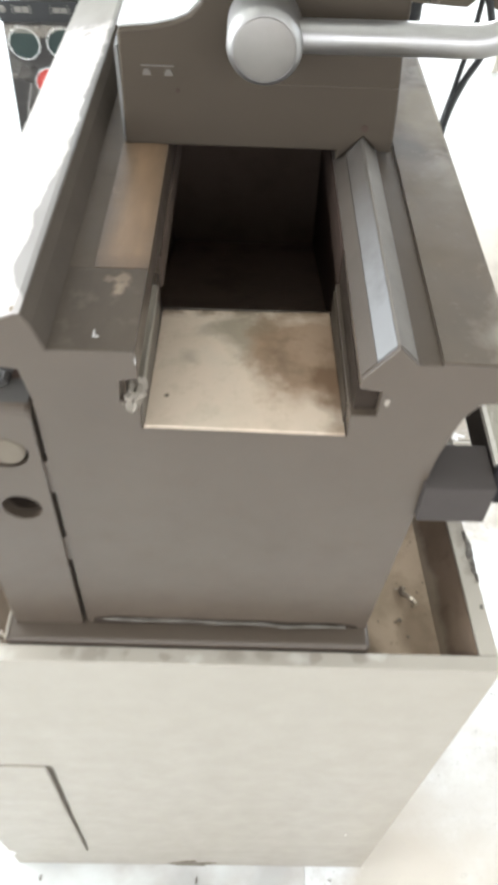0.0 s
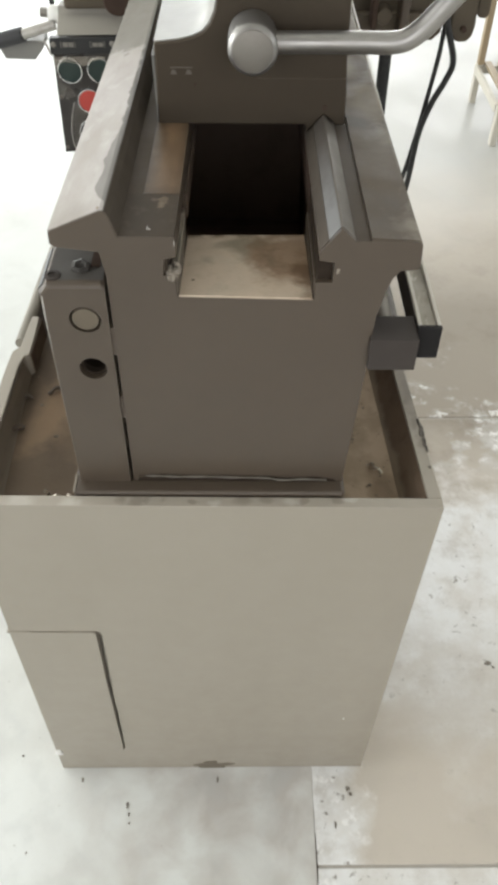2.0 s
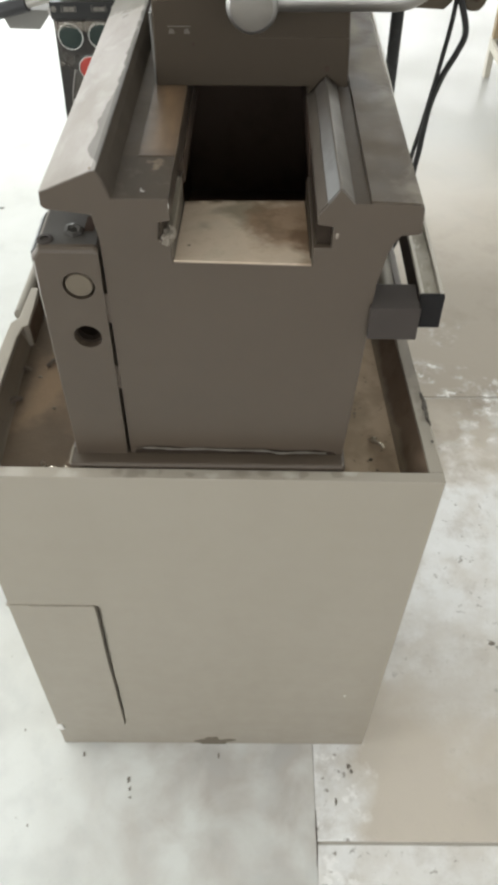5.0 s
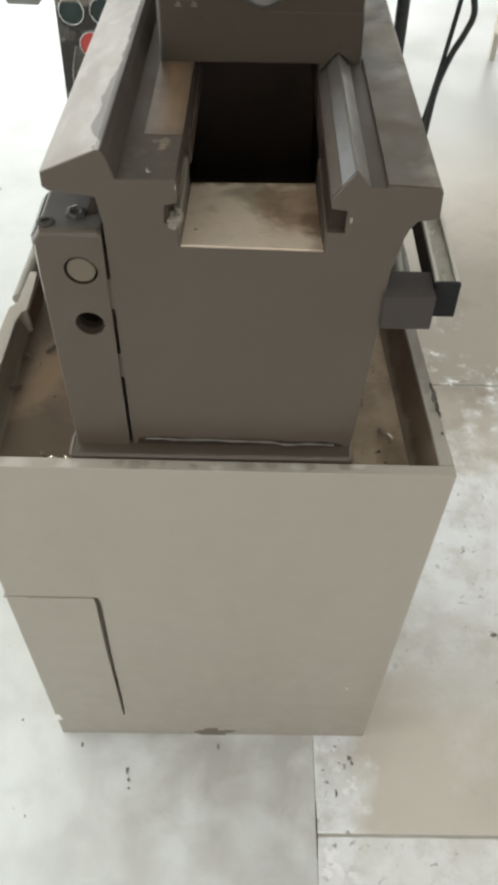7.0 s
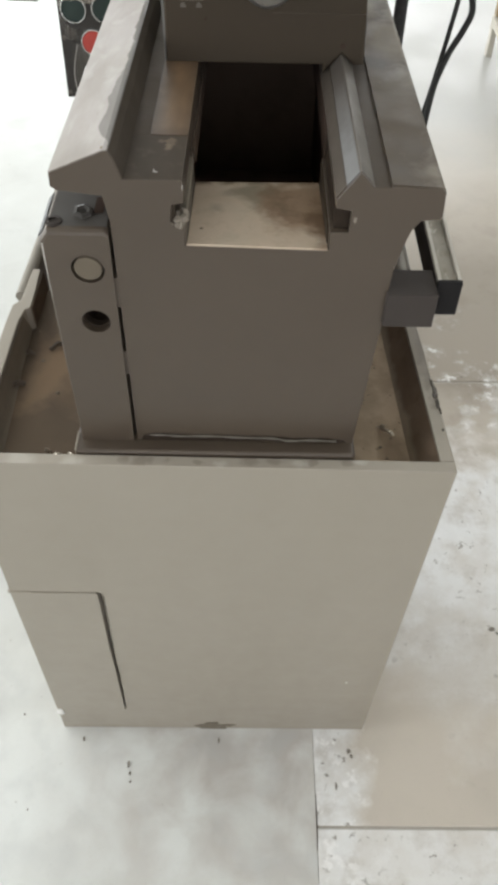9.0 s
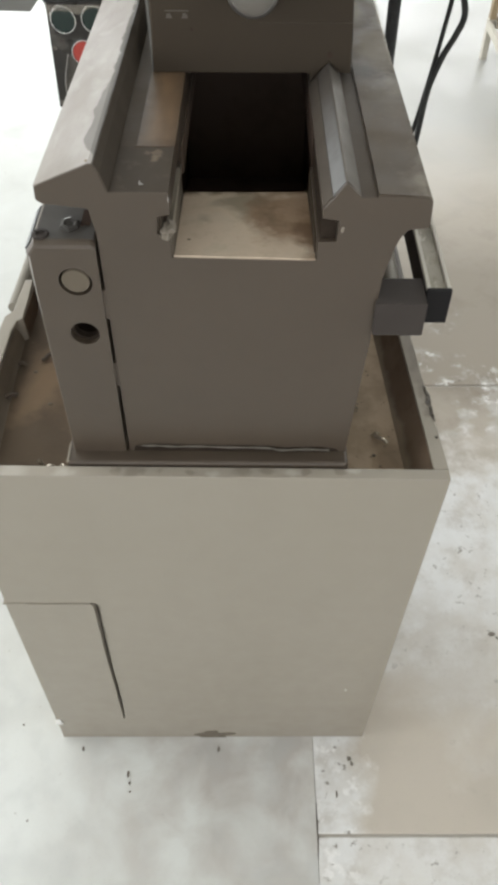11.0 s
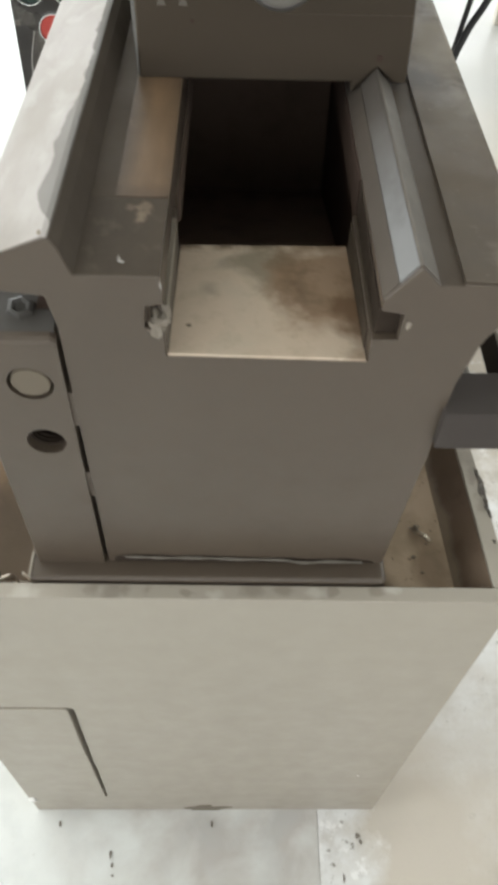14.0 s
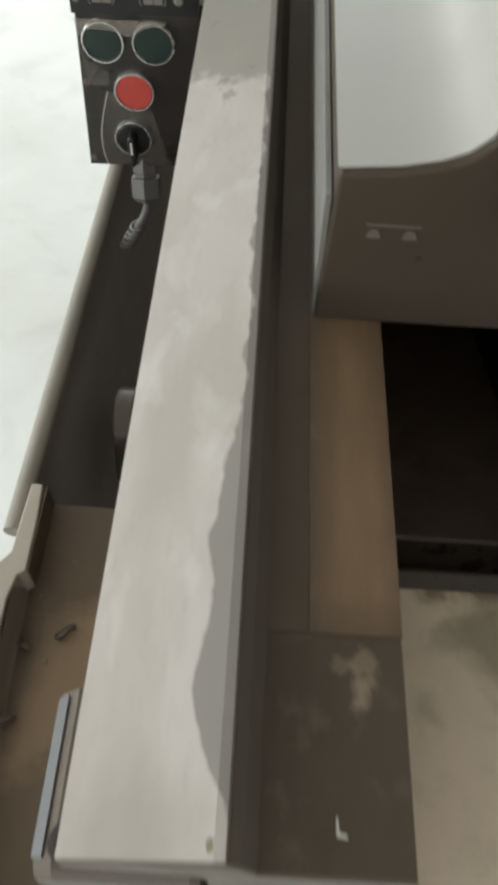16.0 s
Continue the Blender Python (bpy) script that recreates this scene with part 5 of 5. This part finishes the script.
ear_shape = [(0.366, 0.585), (0.360, 0.60), (0.369, 0.632), *arc(0.402, 0.632, 0.033, 175, 5, 10), (0.438, 0.60), (0.442, 0.585)]
part("plate", prism(ear_shape, -0.151, -0.133, "x", holes=[circle(0.402, 0.626, 0.0085, 18)]), GREY, ear, bevel=0.003)


# ---- the machine behind: casting on a post with hanging cables ----
gear = thing("coolant_unit", (0.40, 1.30, 0.0), "brown painted cast housing on a dark post", "machine unit")
part("housing", box(0.285, 0.455, 1.24, 1.50, 0.700, 0.90), CASTING, gear, bevel=0.008)
part("flange", prism([(0.278, 0.706), (0.300, 0.698), (0.363, 0.690), (0.452, 0.684), (0.468, 0.700), (0.470, 0.735), (0.278, 0.735)], 1.215, 1.24), CASTING, gear, bevel=0.003)
part("gearbox", prism([(0.474, 0.90), (0.482, 0.712), (0.490, 0.692), (0.502, 0.684), (0.520, 0.685), (0.530, 0.696), (0.533, 0.715), (0.525, 0.90)], 1.20, 1.46), CASTING, gear, bevel=0.006)
part("cap", prism([(0.535, 0.90), (0.536, 0.732), (0.542, 0.724), (0.556, 0.722), (0.562, 0.730), (0.560, 0.90)], 1.22, 1.40), CASTING, gear, bevel=0.004)
part("rib", box(0.372, 0.392, 1.17, 1.2148, 0.704, 0.86), GREY, gear, bevel=0.006)
part("rib", box(0.318, 0.330, 1.18, 1.2148, 0.716, 0.86), OIL_SHADE_DARK, gear, bevel=0.004)
part("boss", turned([(0, 0), (0, 0.014), (0.003, 0.016), (0.03, 0.016), (0.03, 0)], (0.345, 1.19, 0.738), (0, 1, 0), 24), CASTING, gear, smooth=True)
part("bolt", turned([(0, 0), (0, 0.006), (0.012, 0.006), (0.012, 0)], (0.508, 1.189, 0.712), (0, 1, 0), 6), OIL_SHADE_DARK, gear)
part("post", turned([(0, 0), (0, 0.0135), (0.70, 0.0135), (0.70, 0)], (0.3680, 1.262, 0.0), (0, 0, 1), 20), CABLE, gear, "dark round post", smooth=True)
part("cable", sweep(smooth_path([(0.471, 1.20, 0.73), (0.470, 1.20, 0.691), (0.467, 1.20, 0.647), (0.454, 1.20, 0.542), (0.441, 1.20, 0.453), (0.428, 1.20, 0.371), (0.42, 1.19, 0.26), (0.36, 1.17, 0.11), (0.28, 1.12, 0.006), (0.2, 1.05, 0.0063)], 8), 0.0050, 12), CABLE, gear, "thin black cable", smooth=True)
part("cable", sweep(smooth_path([(0.470, 1.188, 0.76), (0.471, 1.188, 0.733), (0.477, 1.188, 0.712), (0.497, 1.188, 0.653), (0.487, 1.188, 0.613), (0.466, 1.188, 0.566), (0.448, 1.186, 0.499), (0.441, 1.186, 0.399), (0.436, 1.186, 0.345), (0.43, 1.17, 0.22), (0.37, 1.15, 0.09), (0.29, 1.10, 0.006), (0.22, 1.03, 0.0073)], 8), 0.0066, 12), CABLE, gear, "thick dark grey cable", smooth=True)

# ---- low wooden stand on the floor ----
stand = thing("wooden_stand", (1.05, 2.30, 0.0), "raw wooden stand with a low pale slatted shelf", "stand")
for lx, ly in ((0.938, 2.468), (0.938, 2.115), (1.25, 2.468), (1.25, 2.115)):
    post = [(lx - 0.011, ly - 0.014), (lx + 0.011, ly - 0.014), (lx + 0.011, ly + 0.014), (lx - 0.011, ly + 0.014)]
    part("leg", prism(post, 0.140, 0.62, "z"), WOOD, stand, bevel=0.002)
    part("lower_leg", prism([(px - 0.004, py) for px, py in post], 0.0, 0.1395, "z"), PALE_WOOD, stand, "pale whitewashed lower leg", bevel=0.002)
for ry in (2.115, 2.468):
    part("shelf_rail", box(0.9500, 1.2355, ry - 0.012, ry + 0.012, 0.108, 0.135), PALE_WOOD, stand, "pale painted rail", bevel=0.002)
part("shelf_rail", box(0.920, 0.934, 2.130, 2.4535, 0.108, 0.137), PALE_WOOD, stand, "pale painted rail", bevel=0.002)
for k in range(6):
    sx = 0.955 + k * 0.05
    part("slat", box(sx, sx + 0.026, 2.104, 2.479, 0.1352, 0.145), WOOD, stand, bevel=0.0015)
part("top", box(0.90, 1.28, 2.10, 2.50, 0.62, 0.645), WOOD, stand, bevel=0.003)
stand.location += Vector((-0.004, 0.03, 0.0))

SETTLE["slope"] = -0.018
# ---- swarf, crumbs and marks ----
def swarf(name, at, size, turns, label, heading=0.0, mat=SWARF, thick=0.11):
    pts = []
    n = int(14 * turns)
    for k in range(n + 1):
        a = k / 14 * math.tau
        t = k / n
        p = Vector((math.cos(a) * size * 0.35 * (1 - 0.4 * t), (t - 0.5) * size * (1.1 if mat is DARK_CHIP else 2.0), math.sin(a) * size * 0.35 * (1 - 0.4 * t)))
        p.rotate(Euler((0, 0, heading)))
        pts.append(Vector(at) + p + Vector((0, 0, size * 0.42)))
    ob = mesh_object(name, sweep(pts, size * (0.24 if mat is DARK_CHIP else thick), 6), mat, True)
    return tagged(ob, label, "swarf", "metal chips in the tray")


swarf("metal_chip", (0.2080, 0.076, 0.6651), 0.0090, 0.8, "curled bright steel chip on the tray bottom", 0.35, thick=0.26)
swarf("metal_chip", (0.2040, 0.083, 0.6651), 0.0045, 0.8, "small steel chip on the tray bottom", 1.4)
swarf("metal_chip", (-0.184, 0.130, 0.6651), 0.0125, 0.7, "dark curled chip in the tray corner", 1.3, DARK_CHIP)
swarf("metal_chip", (-0.181, 0.183, 0.6651), 0.009, 0.9, "dark curled chip in the tray corner", 0.3, DARK_CHIP)
swarf("metal_chip", (-0.153, 0.192, 0.6651), 0.011, 0.6, "dark curled chip on the tray bottom", 1.7, DARK_CHIP)
swarf("metal_chip", (-0.112, 0.026, 0.6651), 0.006, 1.6, "fine steel curl beside the bed foot", 0.4)
swarf("metal_chip", (-0.120, 0.024, 0.672), 0.016, 2.2, "bright wire curl beside the bed foot", 1.1)
swarf("metal_chip", (-0.106, 0.022, 0.674), 0.011, 1.6, "bright wire curl beside the bed foot", 0.2)
for cx, cy, s, hd in ((0.034, 0.222, 0.0022, 0.5), (0.040, 0.231, 0.0016, 2.0), (0.052, 0.216, 0.002, 1.1), (0.058, 0.224, 0.0026, 0.2), (0.029, 0.247, 0.0015, 1.6)):
    swarf("metal_chip", (cx, cy, 0.838 - 0.3286 * (cy - 0.157)), s, 0.8, "tiny bright chip on the floor inside the bed", hd)
random.seed(7)
for k in range(5):
    cx, cy = random.uniform(0.185, 0.232), random.uniform(0.03, 0.2)
    s = random.uniform(0.0008, 0.002)
    tagged(mesh_object("grit", lump((cx, cy, 0.665 + s * 0.6), (s * 1.3, s, s), k), CRUMB), "dark crumb of grit on the tray", "grit", "grit in the tray")
for k in range(3):
    cx, cy = random.uniform(-0.18, -0.11), random.uniform(0.04, 0.25)
    s = random.uniform(0.0008, 0.002)
    tagged(mesh_object("grit", lump((cx, cy, 0.665 + s * 0.6), (s * 1.3, s, s), 40 + k), CRUMB), "dark crumb of grit on the tray", "grit", "grit in the tray")
for cx, cy, sx, sy in ((-0.128, -0.058, 0.003, 0.009), (-0.124, -0.072, 0.003, 0.005), (-0.122, -0.085, 0.004, 0.0025), (-0.205, -0.019, 0.003, 0.006), (-0.276, -0.127, 0.002, 0.003), (-0.713, 1.613, 0.012, 0.008), (0.497, 0.18, 0.010, 0.006), (0.505, 0.172, 0.005, 0.004), (0.015, -0.020, 0.003, 0.008), (0.225, -0.035, 0.006, 0.005), (0.229, -0.043, 0.004, 0.005), (0.202, -0.088, 0.003, 0.008), (-0.25, 0.10, 0.003, 0.002), (-0.31, 0.02, 0.003, 0.003)):
    tagged(mesh_object("dirt_crumb", lump((cx, cy, 0.0008), (sx * 0.52, sy * 0.58, 0.0008), cx * 50, rough=1.2), DIRT), "brown dirt crumb on the concrete floor", "dirt", "crumbs on the floor")
# dried filler smear where the cabinet meets the floor
def outline_blob(cx, cz, rx, rz, seed, n=22):
    pts = []
    for k in range(n):
        a = k * math.tau / n
        r = 0.75 + 0.75 * noise.noise(Vector((math.cos(a) * 1.6, math.sin(a) * 1.6, seed)))
        pts.append((cx + rx * r * math.cos(a), max(0.0004, cz + rz * r * math.sin(a))))
    return pts


smear = mesh_object("filler_smear", prism(outline_blob(0.010, 0.012, 0.030, 0.019, 2.3), -0.0010, 0.0004), SMEAR)
tagged(smear, "dried brown filler smear at the cabinet foot", "smear")
tagged(mesh_object("paint_chip", lump((-0.2325, -0.0015, 0.0720), (0.0050, 0.0022, 0.0085), 9.1, rough=1.0), WHITE), "flaked white chip under the cabinet door", "paint chip")
tagged(mesh_object("paint_chip", lump((0.206, -0.0005, 0.197), (0.0012, 0.0007, 0.002), 4.1), WHITE), "tiny white paint fleck on the cabinet front", "paint chip")
for cx, cy, s, k in ((0.0190, 0.0270, 0.0058, 1), (0.0166, 0.0296, 0.0056, 2), (0.0196, 0.0370, 0.0052, 3), (0.0158, 0.0345, 0.0046, 4), (0.0176, 0.0265, 0.0050, 5)):
    tagged(mesh_object("sand_clod", lump((cx, cy + 0.006, 0.9442), (s * 0.72, s, s * 0.62), k * 1.37, rough=1.3), SAND), "pale broken casting sand in the bed pocket", "casting sand", "sand in the bed pocket")

def flake(at, size, seed, mat, label, category):
    bm = bmesh.new()
    n = 11
    ring = []
    for k in range(n):
        a = k * math.tau / n
        r = 0.65 + 0.5 * noise.noise(Vector((math.cos(a) * 1.3, math.sin(a) * 1.3, seed)))
        ring.append((at[0] + math.cos(a) * size[0] * r, at[1] + math.sin(a) * size[1] * r))
    prism(ring, at[2], at[2] + 0.0004, "z", bm)
    return tagged(mesh_object("paint_flake", bm, mat), label, category)


tagged(mesh_object("sand_clod", lump((0.1432, 0.0296, 0.9505), (0.0015, 0.0010, 0.0022), 7.7, rough=0.9), SAND), "pale broken casting sand in the bed pocket", "casting sand", "sand in the bed pocket")
tagged(mesh_object("paint_fleck", prism([(0.0018, 0.0446), (0.0023, 0.0444), (0.0025, 0.0412), (0.0048, 0.0404), (0.0045, 0.0396), (0.0017, 0.0400)], 0.9786, 0.9790, "z"), LABEL_PALE), "small hooked white fleck of paint on the flat slideway", "paint fleck")
tagged(mesh_object("paint_fleck", lump((0.0222, 0.0298, 0.9735), (0.0004, 0.0004, 0.0022), 2.2), LABEL_PALE), "thin white paint fleck on the slideway edge", "paint fleck")
flake((-0.0300, 0.0345, 0.9990), (0.0016, 0.0020), 6, FLAKE, "pale flake of old paint on the slideway ridge", "paint flake")

SETTLE["slope"] = 0.0
# ---- worn floor slabs with open joints, last ----
random.seed(11)
for x0, x1 in ((0.1689, 2.992),):
    for y0, y1 in ((Y0, -0.147), (-0.147, 0.797), (0.797, Y1)):
        g = 0.0024
        h = g + 0.0018
        bm = bmesh.new()
        lo = [bm.verts.new((x, y, -0.0022)) for x, y in ((x0, y0 + g), (x1, y0 + g), (x1, y1 - g), (x0, y1 - g))]
        mid = [bm.verts.new((x, y, -0.0015)) for x, y in ((x0, y0 + g), (x1, y0 + g), (x1, y1 - g), (x0, y1 - g))]
        up = [bm.verts.new((x, y, 0.0)) for x, y in ((x0, y0 + h), (x1, y0 + h), (x1, y1 - h), (x0, y1 - h))]
        for a, b in ((lo, mid), (mid, up)):
            for k in range(4):
                bm.faces.new((a[k], a[(k + 1) % 4], b[(k + 1) % 4], b[k]))
        bm.faces.new(up)
        part("slab", bm, FLOOR_TAN, floor)
